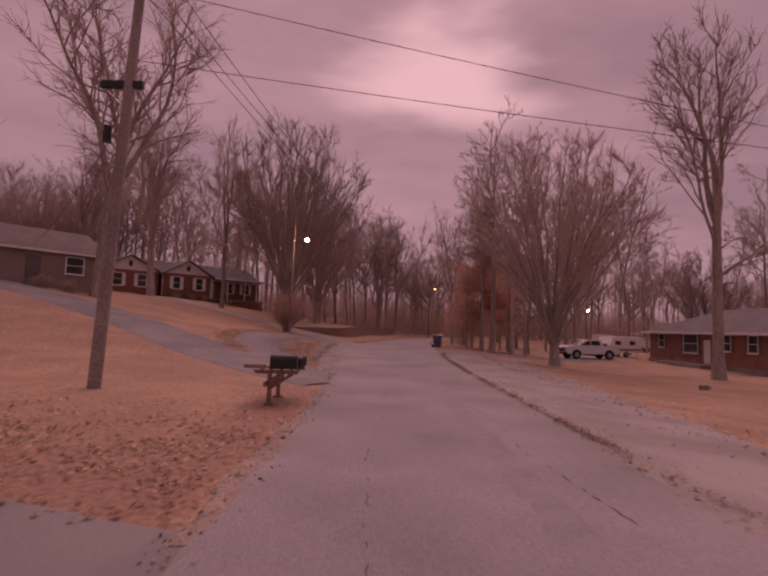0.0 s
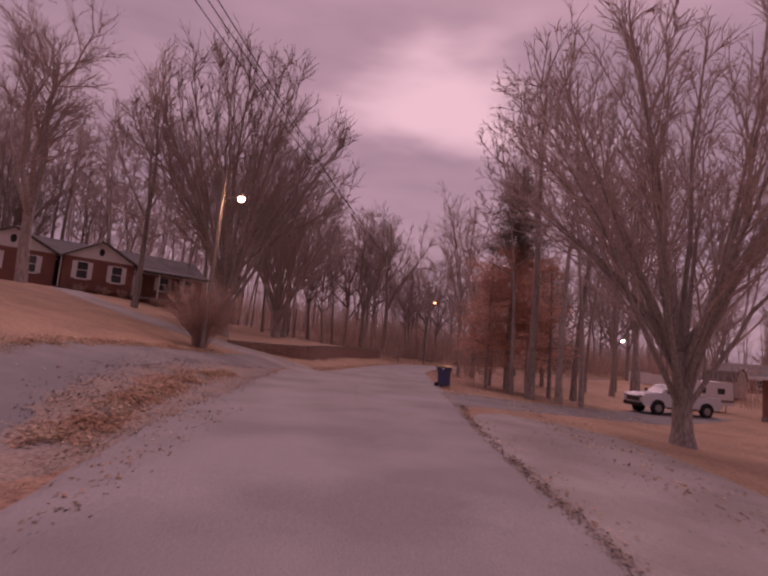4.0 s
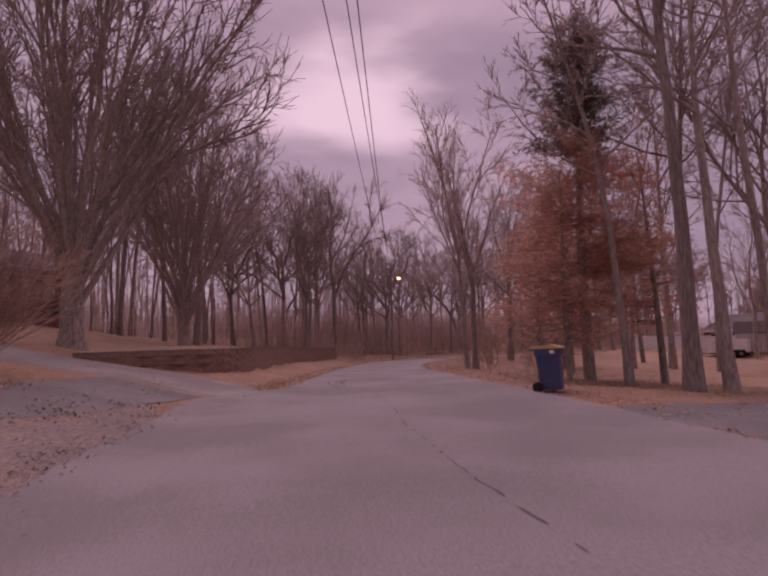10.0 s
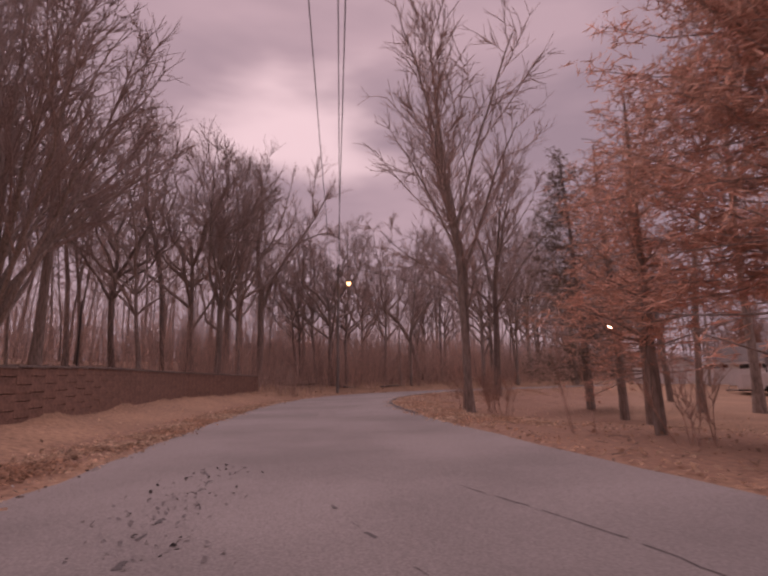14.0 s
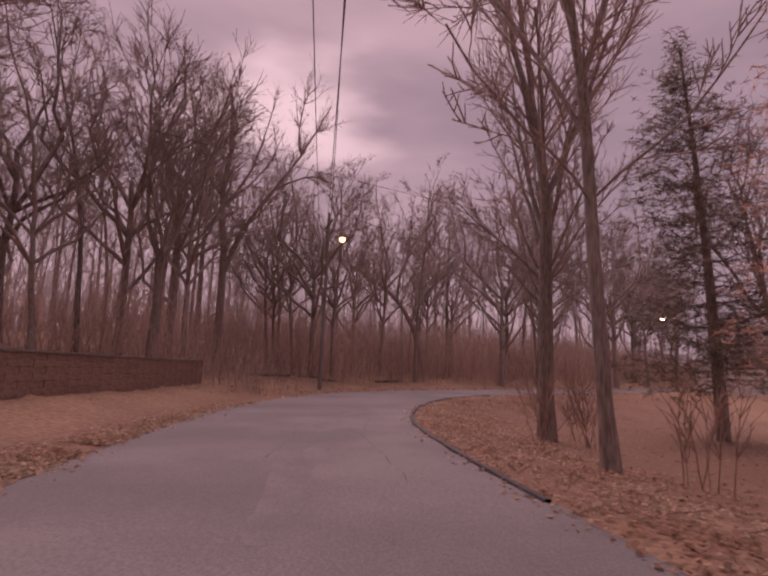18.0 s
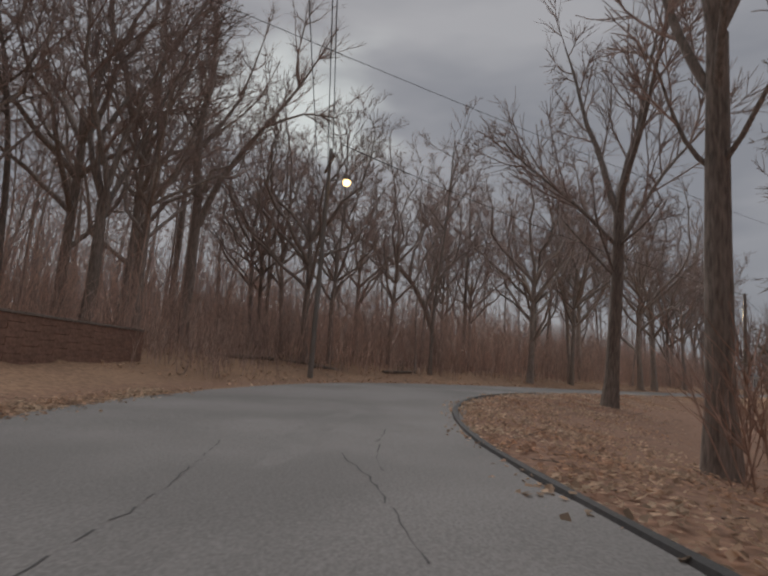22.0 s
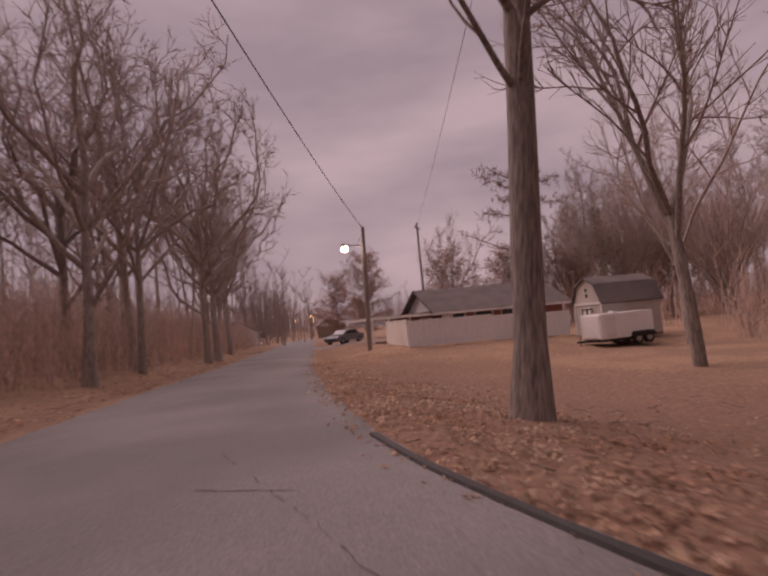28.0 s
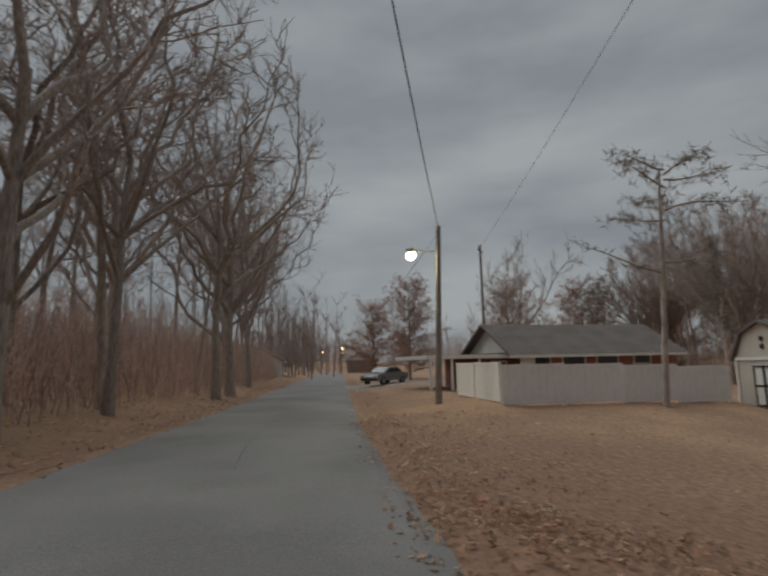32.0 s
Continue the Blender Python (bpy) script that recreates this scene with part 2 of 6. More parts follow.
# the lawn and the woodland floor: dry grass, turned by the attribute "litter" into fallen leaves
GROUND = material("dry_grass", (0.335, 0.208, 0.13), 0.95, grain=9, spread=0.32, bump=0.8, second=(0.255, 0.157, 0.1), big=0.35)
gn, gl = GROUND.node_tree.nodes, GROUND.node_tree.links
attr, leafy, lmix, lramp, ladd = (gn.new(k) for k in ("ShaderNodeAttribute", "ShaderNodeTexNoise", "ShaderNodeMix", "ShaderNodeMapRange", "ShaderNodeMath"))
attr.attribute_name = "litter"
leafy.inputs["Scale"].default_value, leafy.inputs["Detail"].default_value = 5.0, 6
ladd.operation = "ADD"
lramp.inputs["From Min"].default_value, lramp.inputs["From Max"].default_value = 0.75, 1.15
lmix.data_type = "RGBA"
lmix.inputs["B"].default_value = (0.235, 0.135, 0.09, 1)
ghsv = next(x for x in gn if x.bl_idname == "ShaderNodeHueSaturation")
gcol = ghsv.inputs["Color"].links[0].from_socket
gtc = next(x for x in gn if x.bl_idname == "ShaderNodeTexCoord")
gl.new(gtc.outputs["Object"], leafy.inputs["Vector"])
gl.new(leafy.outputs["Fac"], ladd.inputs[0])
gl.new(attr.outputs["Fac"], ladd.inputs[1])
gl.new(ladd.outputs["Value"], lramp.inputs["Value"])
gl.new(lramp.outputs["Result"], lmix.inputs["Factor"])
gl.new(gcol, lmix.inputs["A"])
gl.new(lmix.outputs["Result"], ghsv.inputs["Color"])

# ---- mesh helpers ----


def mesh_of(name, verts, faces, mat, smooth=False):
    me = bpy.data.meshes.new(name)
    me.from_pydata([tuple(v) for v in verts], [], faces)
    me.materials.append(mat)
    if smooth:
        me.shade_smooth()
    me.update()
    return me


def part(name, bm, mat, parent, label="", at=None, smooth=False):
    """Link a bmesh, or a mesh, as one object under a thing or a part."""
    if isinstance(bm, bmesh.types.BMesh):
        me = bpy.data.meshes.new(name)
        bm.to_mesh(me)
        bm.free()
        me.materials.append(mat)
        if smooth:
            me.shade_smooth()
    else:
        me = bm
    ob = new(name, me)
    ob.parent = parent
    if at is not None:
        ob.matrix_basis = at
    return tagged(ob, label)


def thing(name, m, label, category, group="", kind=""):
    ob = new(name)
    ob.empty_display_size = 0.3
    ob.matrix_basis = m
    return tagged(ob, label, category, group, kind)


def box(sx, sy, sz, x=0, y=0, z=0, bevel=0.0, bm=None, m=None):
    """A box whose base is centred on (x, y, z)."""
    bm = bm or bmesh.new()
    mat = Matrix.Translation((x, y, z + sz / 2)) @ Matrix.Diagonal((sx, sy, sz, 1))
    made = bmesh.ops.create_cube(bm, size=1, matrix=(m @ mat) if m else mat)
    if bevel:
        edges = list({e for v in made["verts"] for e in v.link_edges})
        bmesh.ops.bevel(bm, geom=edges, offset=bevel, segments=2, affect="EDGES")
    return bm


def rod(r, a, b, r2=None, n=10, bm=None):
    """A tapered rod from a to b."""
    bm = bm or bmesh.new()
    a, b = Vector(a), Vector(b)
    turn = (b - a).to_track_quat("Z", "Y").to_matrix().to_4x4()
    bmesh.ops.create_cone(bm, cap_ends=True, segments=n, radius1=r, radius2=r if r2 is None else r2, depth=(b - a).length,
                          matrix=Matrix.Translation((a + b) / 2) @ turn)
    return bm


def prism(outline, depth, axis="y", bm=None, m=None):
    """Extrude an outline of (u, v) points by depth, centred: axis y puts u on x and v on z; axis x puts u on y and v on z."""
    bm = bm or bmesh.new()
    rows = []
    for s in (-depth / 2, depth / 2):
        pts = [Vector((u, s, v)) if axis == "y" else Vector((s, u, v)) for u, v in outline]
        rows.append([bm.verts.new(m @ p if m else p) for p in pts])
    n = len(outline)
    bm.faces.new(rows[0]), bm.faces.new(rows[1][::-1])
    for i in range(n):
        bm.faces.new((rows[0][i], rows[1][i], rows[1][(i + 1) % n], rows[0][(i + 1) % n]))
    bmesh.ops.recalc_face_normals(bm, faces=bm.faces)
    return bm


def tubes(paths, sides):
    """Tapering tubes round polylines, a list of (points, radii): vertices and four-sided faces as arrays."""
    groups, verts, faces, at = {}, [], [], 0
    for pts, radii in paths:
        groups.setdefault(len(pts), []).append((pts, radii))
    ang = np.arange(sides) * 2 * math.pi / sides
    ca, sa = np.cos(ang)[None, None, :, None], np.sin(ang)[None, None, :, None]
    for n, some in groups.items():
        p, r = np.array([s[0] for s in some]), np.array([s[1] for s in some])
        tang = np.gradient(p, axis=1)
        tang /= np.linalg.norm(tang, axis=2, keepdims=True) + 1e-9
        steep = (np.abs(tang[:, :1, 2:3]) > 0.6)
        u = np.cross(tang, np.where(steep, np.array((0.31, 0.95, 0.05)), np.array((0, 0, 1.0))))
        u /= np.linalg.norm(u, axis=2, keepdims=True) + 1e-9
        v = np.cross(tang, u)
        ring = p[:, :, None] + r[:, :, None, None] * (ca * u[:, :, None] + sa * v[:, :, None])
        verts.append(ring.reshape(-1, 3))
        m = len(some)
        i = at + np.arange(m * n * sides).reshape(m, n, sides)
        nxt = np.roll(i, -1, axis=2)
        faces.append(np.stack([i[:, :-1], nxt[:, :-1], nxt[:, 1:], i[:, 1:]], -1).reshape(-1, 4))
        at += m * n * sides
    return np.concatenate(verts), np.concatenate(faces)


def quads(name, verts, faces, mat, smooth=False):
    """A mesh from arrays of vertices and four-sided faces."""
    me = bpy.data.meshes.new(name)
    me.vertices.add(len(verts))
    me.vertices.foreach_set("co", np.ascontiguousarray(verts, dtype=np.float32).ravel())
    me.loops.add(4 * len(faces))
    me.loops.foreach_set("vertex_index", np.ascontiguousarray(faces, dtype=np.int32).ravel())
    me.polygons.add(len(faces))
    me.polygons.foreach_set("loop_start", np.arange(0, 4 * len(faces), 4, dtype=np.int32))
    me.update(calc_edges=True)
    me.materials.append(mat)
    if smooth:
        me.shade_smooth()
    return me

# ---- the lie of the land ----
# centre line of the road: x, y, half width, height
ROAD = np.array([(1.1, -30, 2.6, 0.0), (1.15, 0, 2.6, 0.0), (1.15, 10, 2.6, 0.0), (1.0, 20, 2.85, 0.02), (0.45, 30, 3.2, 0.06),
                 (0.35, 40, 3.5, 0.14), (0.65, 50, 3.6, 0.22), (1.35, 58, 3.2, 0.24), (2.0, 64, 3.0, 0.24), (2.9, 70, 2.85, 0.24),
                 (4.0, 75.3, 2.85, 0.26), (6.0, 80.2, 2.9, 0.3), (8.9, 84.4, 2.9, 0.34), (12.8, 88.0, 2.8, 0.34), (18.6, 91.6, 2.7, 0.3),
                 (28.6, 97.0, 2.6, 0.2), (45, 105.3, 2.6, 0.08), (72, 119, 2.7, 0.0), (150, 158, 2.8, 0.3), (300, 233, 2.9, 1.0), (600, 383, 3.0, 2.0)])


def ease(a, b, v):
    t = np.clip((v - a) / (b - a), 0, 1)
    return t * t * (3 - 2 * t)


def smooth_line(rows, step):
    """Catmull-Rom through the rows, sampled about every step metres."""
    out = []
    for n in range(len(rows) - 1):
        a, b, c, d = rows[max(n - 1, 0)], rows[n], rows[n + 1], rows[min(n + 2, len(rows) - 1)]
        m = max(2, int(np.hypot(*(c - b)[:2]) / step))
        h = np.hypot(*(c - b)[:2])
        m0 = (c - a) / max(np.hypot(*(c - a)[:2]), 1e-6) * h
        m1 = (d - b) / max(np.hypot(*(d - b)[:2]), 1e-6) * h
        for t in np.arange(m) / m:
            out.append((2 * t**3 - 3 * t**2 + 1) * b + (t**3 - 2 * t**2 + t) * m0 + (-2 * t**3 + 3 * t**2) * c + (t**3 - t**2) * m1)
    out.append(rows[-1])
    return np.array(out)


LINE = np.concatenate([smooth_line(ROAD[:17], 2.5), ROAD[17:]])
WALL = smooth_line(np.array([(-10.2, 56.6, 0), (-7.7, 56.5, 0), (-5.8, 57.7, 0), (-4.6, 61.5, 0), (-3.8, 68, 0), (-2.8, 75, 0), (-1.2, 80, 0), (0.85, 85.7, 0)], float), 1.0)


def wall_top(y):
    """The height of the retaining wall's top along the wall."""
    return 1.68 + 0.14 * ease(58, 68, y) - 0.1 * ease(74, 86, y)


def along(px, py, line):
    """For each point: signed distance to the line (left positive), and the line's row there."""
    px, py = np.atleast_1d(px).astype(float), np.atleast_1d(py).astype(float)
    best, dist, row = np.full(px.shape, 1e18), np.zeros(px.shape), np.zeros(px.shape + (line.shape[1],))
    for a, b in zip(line[:-1], line[1:]):
        ux, uy = b[0] - a[0], b[1] - a[1]
        t = np.clip(((px - a[0]) * ux + (py - a[1]) * uy) / (ux * ux + uy * uy), 0, 1)
        dx, dy = px - a[0] - t * ux, py - a[1] - t * uy
        d2 = dx * dx + dy * dy
        near = d2 < best
        best = np.where(near, d2, best)
        dist = np.where(near, np.sign(ux * dy - uy * dx) * np.sqrt(d2), dist)
        row = np.where(near[..., None], a + t[..., None] * (b - a), row)
    return dist, row


def ground_height(px, py):
    """The lie of the land: the road's own height, a bank rising to the left of it, a lawn falling to the right."""
    d, row = along(px, py, LINE)
    px, py = np.atleast_1d(px), np.atleast_1d(py)
    z = row[..., 3].copy()
    left, right = np.maximum(d - row[..., 2] - 0.8, 0), np.maximum(-d - row[..., 2] - 0.8, 0)
    steep = 0.03 + 0.16 * ease(14, 36, py) * (1 - 0.35 * ease(66, 92, py + 0.3 * px))
    z = z + np.where(left < 24, steep * left, steep * 24 + 0.02 * (left - 24)) * ease(0, 5, left + 1.5)
    z = z - np.minimum((0.075 + 0.075 * ease(62, 72, py)) * right, 0.85) * (1 - 0.9 * ease(-6, 8, px - 34 + (py - 88) * 0.9))
    z = z + 0.38 * ease(0, 4, right) * ease(24, 32, px) * ease(78, 90, py)
    w, wrow = along(px, py, WALL)
    inside = ease(-15, -10.4, px) * (1 - ease(85.2, 86.4, py - 0.3 * px))
    top = wall_top(wrow[..., 1]) - 0.05 + 0.06 * np.maximum(w, 0)
    z = np.where((w > 0) & (w < 30), z + np.maximum(top - z, 0) * ease(0.25, 0.6, w) * inside, z)
    return z


# heights and distances from the road on a one-metre grid, for quick look-up
FX, FY, FS = -120.0, -40.0, 1.0
fgx, fgy = np.meshgrid(np.arange(FX, 180, FS), np.arange(FY, 220, FS))
FIELD_Z = ground_height(fgx.ravel(), fgy.ravel()).reshape(fgx.shape)
fd, frow = along(fgx.ravel(), fgy.ravel(), LINE)
FIELD_D = (fd - frow[:, 2]).reshape(fgx.shape)
FIELD_R = (-fd - frow[:, 2]).reshape(fgx.shape)


def lookup(field, x, y):
    u, v = min(max((x - FX) / FS, 0), field.shape[1] - 2), min(max((y - FY) / FS, 0), field.shape[0] - 2)
    i, j = int(u), int(v)
    a, b = u - i, v - j
    return float((field[j, i] * (1 - a) + field[j, i + 1] * a) * (1 - b) + (field[j + 1, i] * (1 - a) + field[j + 1, i + 1] * a) * b)


def height(x, y):
    """The ground's height at a point."""
    return lookup(FIELD_Z, x, y)


# ---- ground, road and drives ----
PAVED = {
    "shoulder": smooth_line(np.array([(-1.7, 21, 0.3), (-2.2, 24, 0.5), (-2.6, 28, 0.85), (-3.0, 32, 0.95), (-3.2, 37, 1.0), (-3.5, 42, 1.05), (-3.6, 47, 1.05), (-3.5, 51, 1.0), (-2.6, 54.5, 0.3)], float), 0.5),
    "drive_1": smooth_line(np.array([(-0.8, 19.2, 2.6), (-4.2, 21.9, 2.3), (-9, 26, 2.0), (-15, 30.5, 1.8), (-22, 33.5, 1.8), (-32, 35, 1.8)], float), 0.6),
    "drive_2": smooth_line(np.array([(-5.6, 25.0, 1.5), (-7.6, 29.5, 1.5), (-8.7, 34, 1.5), (-9.0, 39, 1.4), (-8.4, 43.5, 1.3), (-7.2, 48, 1.3), (-6.2, 52, 1.4)], float), 0.6),
    "drive_3": smooth_line(np.array([(-1.8, 53.6, 2.4), (-5.6, 54.3, 1.8), (-9.8, 54.6, 1.6), (-14.5, 56.2, 1.6), (-20, 59.0, 1.6), (-26, 63, 1.6), (-31, 69, 1.6)], float), 0.6),
    "drive_4": smooth_line(np.array([(3.0, 42.6, 3.0), (6.5, 44.0, 2.2), (11, 46.4, 1.9), (17, 50.5, 2.2), (23, 56, 2.4)], float), 0.6),
    "parking_strip": smooth_line(np.array([(5.2, 4, 1.5), (5.5, 8, 1.8), (5.9, 14, 2.1), (6.25, 22, 2.4), (6.45, 30, 2.8), (6.7, 35, 2.8), (6.8, 37.3, 2.4), (6.9, 38.7, 1.1)], float), 0.5),
    "drive_5": smooth_line(np.array([(56.0, 109.2, 3.6), (57.2, 106.0, 3.0), (58.4, 102.5, 2.4), (60.0, 98.5, 2.2)], float), 0.5),
    "cross_road": smooth_line(np.array([(-14, 4.4, 2.5), (-6, 3.6, 2.6), (-3.2, 2.8, 2.6), (-1.3, 2.1, 2.7)], float), 0.5),
}


def build_ground():
    def spread(a, b, n, far):
        core = np.linspace(a, b, n)
        out = np.geomspace(1.5, far, 14)
        return np.concatenate([a - out[::-1], core, b + out])

    xs, ys = spread(-46, 80, 230, 1500), spread(-16, 134, 270, 1500)
    gx, gy = np.meshgrid(xs, ys)
    px, py = gx.ravel(), gy.ravel()
    z = ground_height(px, py)
    d, row = along(px, py, LINE)
    off = np.abs(d) - row[:, 2]
    rng = np.random.default_rng(3)
    rough = np.array([noise.noise((a * 0.35, b * 0.35, 0)) * 0.10 + noise.noise((a * 1.3, b * 1.3, 4)) * 0.035 for a, b in zip(px, py)])
    flat = np.zeros(len(px))
    for line in PAVED.values():
        away, near = along(px, py, line[::2])
        flat = np.maximum(flat, ease(1.6, 0.3, np.abs(away) - near[:, 2]))
    z = z + rough * ease(0.6, 3.0, off) * (1 - flat) - 0.012 * flat - 0.03 * ease(0.6, -0.2, off)
    n, m = len(xs), len(ys)
    i = np.arange(n * m).reshape(m, n)
    faces = np.stack([i[:-1, :-1], i[:-1, 1:], i[1:, 1:], i[1:, :-1]], -1).reshape(-1, 4)
    me = quads("ground", np.stack([px, py, z], 1), faces, GROUND, True)
    # leaves lie under the woods, on the inner side of the bend and along the left verge at the start
    woods = ease(3.0, 9.0, d - row[:, 2]) * ease(80, 92, py + 0.25 * px)
    bend = ease(0, 1.5, -d - row[:, 2] + 1) * ease(16, 7, -d - row[:, 2]) * ease(62, 70, py) * ease(40, 22, px)
    verge = ease(0.2, 1.0, d - row[:, 2]) * ease(11, 6, py) * 0.9
    strip = ease(0.1, 0.5, off) * ease(2.6, 1.2, off) * 0.75
    pines = ease(9, 4, np.hypot(px - 9, py - 58)) * 0.8
    island = ease(0.6, 1.4, d - row[:, 2]) * ease(5.5, 3.6, d - row[:, 2]) * ease(23, 27, py) * ease(50, 46, py)
    litter = np.clip(np.maximum.reduce([woods, bend, verge, strip, pines, island]), 0, 1) * 0.75
    layer = me.attributes.new("litter", "FLOAT", "POINT")
    layer.data.foreach_set("value", litter.astype(np.float32))
    return tagged(new("ground", me), "dry winter lawn and leaf litter beside the road", "ground", kind="structure")


build_ground()


def ribbon(name, line, mat, lift, label, category="", edge=0.0, kind="structure", seed=0, cross=7, skirt=0.1, flare=2.4):
    """A strip of paving along rows of x, y, half width, that follows the ground; edge: how uneven its sides are."""
    rng = np.random.default_rng(seed)
    tang = np.gradient(line[:, :2], axis=0)
    tang /= np.linalg.norm(tang, axis=1, keepdims=True)
    side = np.stack([-tang[:, 1], tang[:, 0]], 1)
    verts, faces = [], []
    us = np.linspace(-1, 1, cross)
    for k, (p, s) in enumerate(zip(line, side)):
        wob = [noise.noise((p[0] * 0.8 + 31 * e + seed, p[1] * 0.8, e)) * edge + noise.noise((p[0] * 3, p[1] * 3 + 9, e + seed)) * edge * 0.4 for e in (0, 1)]
        row = []
        for u in us:
            w = p[2] + (wob[0] if u < 0 else wob[1]) * abs(u)
            row.append(p[:2] + s * u * w)
        row = np.array(row)
        z = ground_height(row[:, 0], row[:, 1]) + lift
        low = z - skirt * 0.6
        verts.append((*(row[0] - s * min(0.3, skirt * flare)), low[0]))
        verts += [(*q, zz) for q, zz in zip(row, z)]
        verts.append((*(row[-1] + s * min(0.3, skirt * flare)), low[-1]))
    c = cross + 2
    for k in range(len(line) - 1):
        for j in range(c - 1):
            faces.append((k * c + j, (k + 1) * c + j, (k + 1) * c + j + 1, k * c + j + 1)[::-1])
    return tagged(new(name, mesh_of(name, verts, faces, mat)), label, category, kind=kind)


ROADLINE = smooth_line(ROAD[:, :3], 0.6)
ROADLINE = ROADLINE[ROADLINE[:, 0] < 320]
ribbon("road", ROADLINE, ASPHALT, 0.035, "worn pale grey asphalt lane with ragged edges", "road", 0.12, seed=5, cross=9)

ribbon("shoulder", PAVED["shoulder"], ASPHALT, 0.03,
       "pale paved shoulder widening the lane beside the drives", "pavement", 0.12, seed=21)
ribbon("drive_1", PAVED["drive_1"], DRIVE, 0.022,
       "dark asphalt driveway climbing the bank", "driveway", 0.15, seed=8)
ribbon("drive_2", PAVED["drive_2"], DRIVE, 0.02,
       "worn dark asphalt lane running behind the leafy verge", "driveway", 0.35, seed=9)
ribbon("verge_dirt", smooth_line(np.array([(-3.9, 25.6, 0.3), (-4.5, 28, 0.9), (-5.2, 31, 1.35), (-5.7, 36, 1.7), (-6.0, 41, 1.6), (-5.8, 46, 1.2), (-5.5, 49, 0.3)], float), 0.5), DIRT, 0.013,
       "bare worn dirt between the side lane and the road", "dirt", 0.5, seed=15)
ribbon("drive_3", PAVED["drive_3"], CONCRETE, 0.024,
       "gravelly concrete driveway curving up past the retaining wall", "driveway", 0.2, seed=10)
ribbon("drive_4", PAVED["drive_4"], DRIVE, 0.018,
       "dark asphalt driveway to the parked pickup", "driveway", 0.12, seed=11)
ribbon("parking_strip", PAVED["parking_strip"], CONCRETE, 0.016,
       "pale worn gravel parking strip along the lane", "pavement", 0.3, seed=12)
ribbon("drive_5", PAVED["drive_5"], CONCRETE, 0.02,
       "pale concrete driveway where the grey car stands", "driveway", 0.06, seed=13)
ribbon("cross_road", PAVED["cross_road"], DRIVE, 0.02,
       "dark driveway apron at the corner of the lane", "driveway", 0.12, seed=14)

# low asphalt kerb round the inner side of the bend
bend = ROADLINE[(ROADLINE[:, 1] > 66) & (ROADLINE[:, 0] < 14)]
way = np.gradient(bend[:, :2], axis=0)
way /= np.linalg.norm(way, axis=1, keepdims=True)
kerb = np.column_stack([bend[:, 0] + way[:, 1] * (bend[:, 2] + 0.05), bend[:, 1] - way[:, 0] * (bend[:, 2] + 0.05), np.full(len(bend), 0.04)])
ribbon("kerb", kerb, SEAM, 0.065, "low dark asphalt kerb round the inside of the bend", "kerb", 0.015, seed=16, cross=4, skirt=0.1, flare=0.3)

# ---- trees ----


def bough(rng, p, way, length, r0, r1, n, wobble, lift):
    w = np.asarray(way, float) + np.cumsum(rng.normal(0, wobble, (n, 3)) + (0, 0, lift), axis=0)
    w /= np.sqrt((w * w).sum(1, keepdims=True))
    pts = np.empty((n + 1, 3))
    pts[0] = p
    pts[1:] = pts[0] + np.cumsum(w, axis=0) * (length / n)
    return pts, np.linspace(r0, r1, n + 1)


def side_way(rng, way, angle):
    """A direction that leaves way by an angle, at random round it."""
    v = rng.normal(0, 1, 3)
    v -= way * (v @ way)
    v /= np.linalg.norm(v) + 1e-9
    return way * math.cos(angle) + v * math.sin(angle)


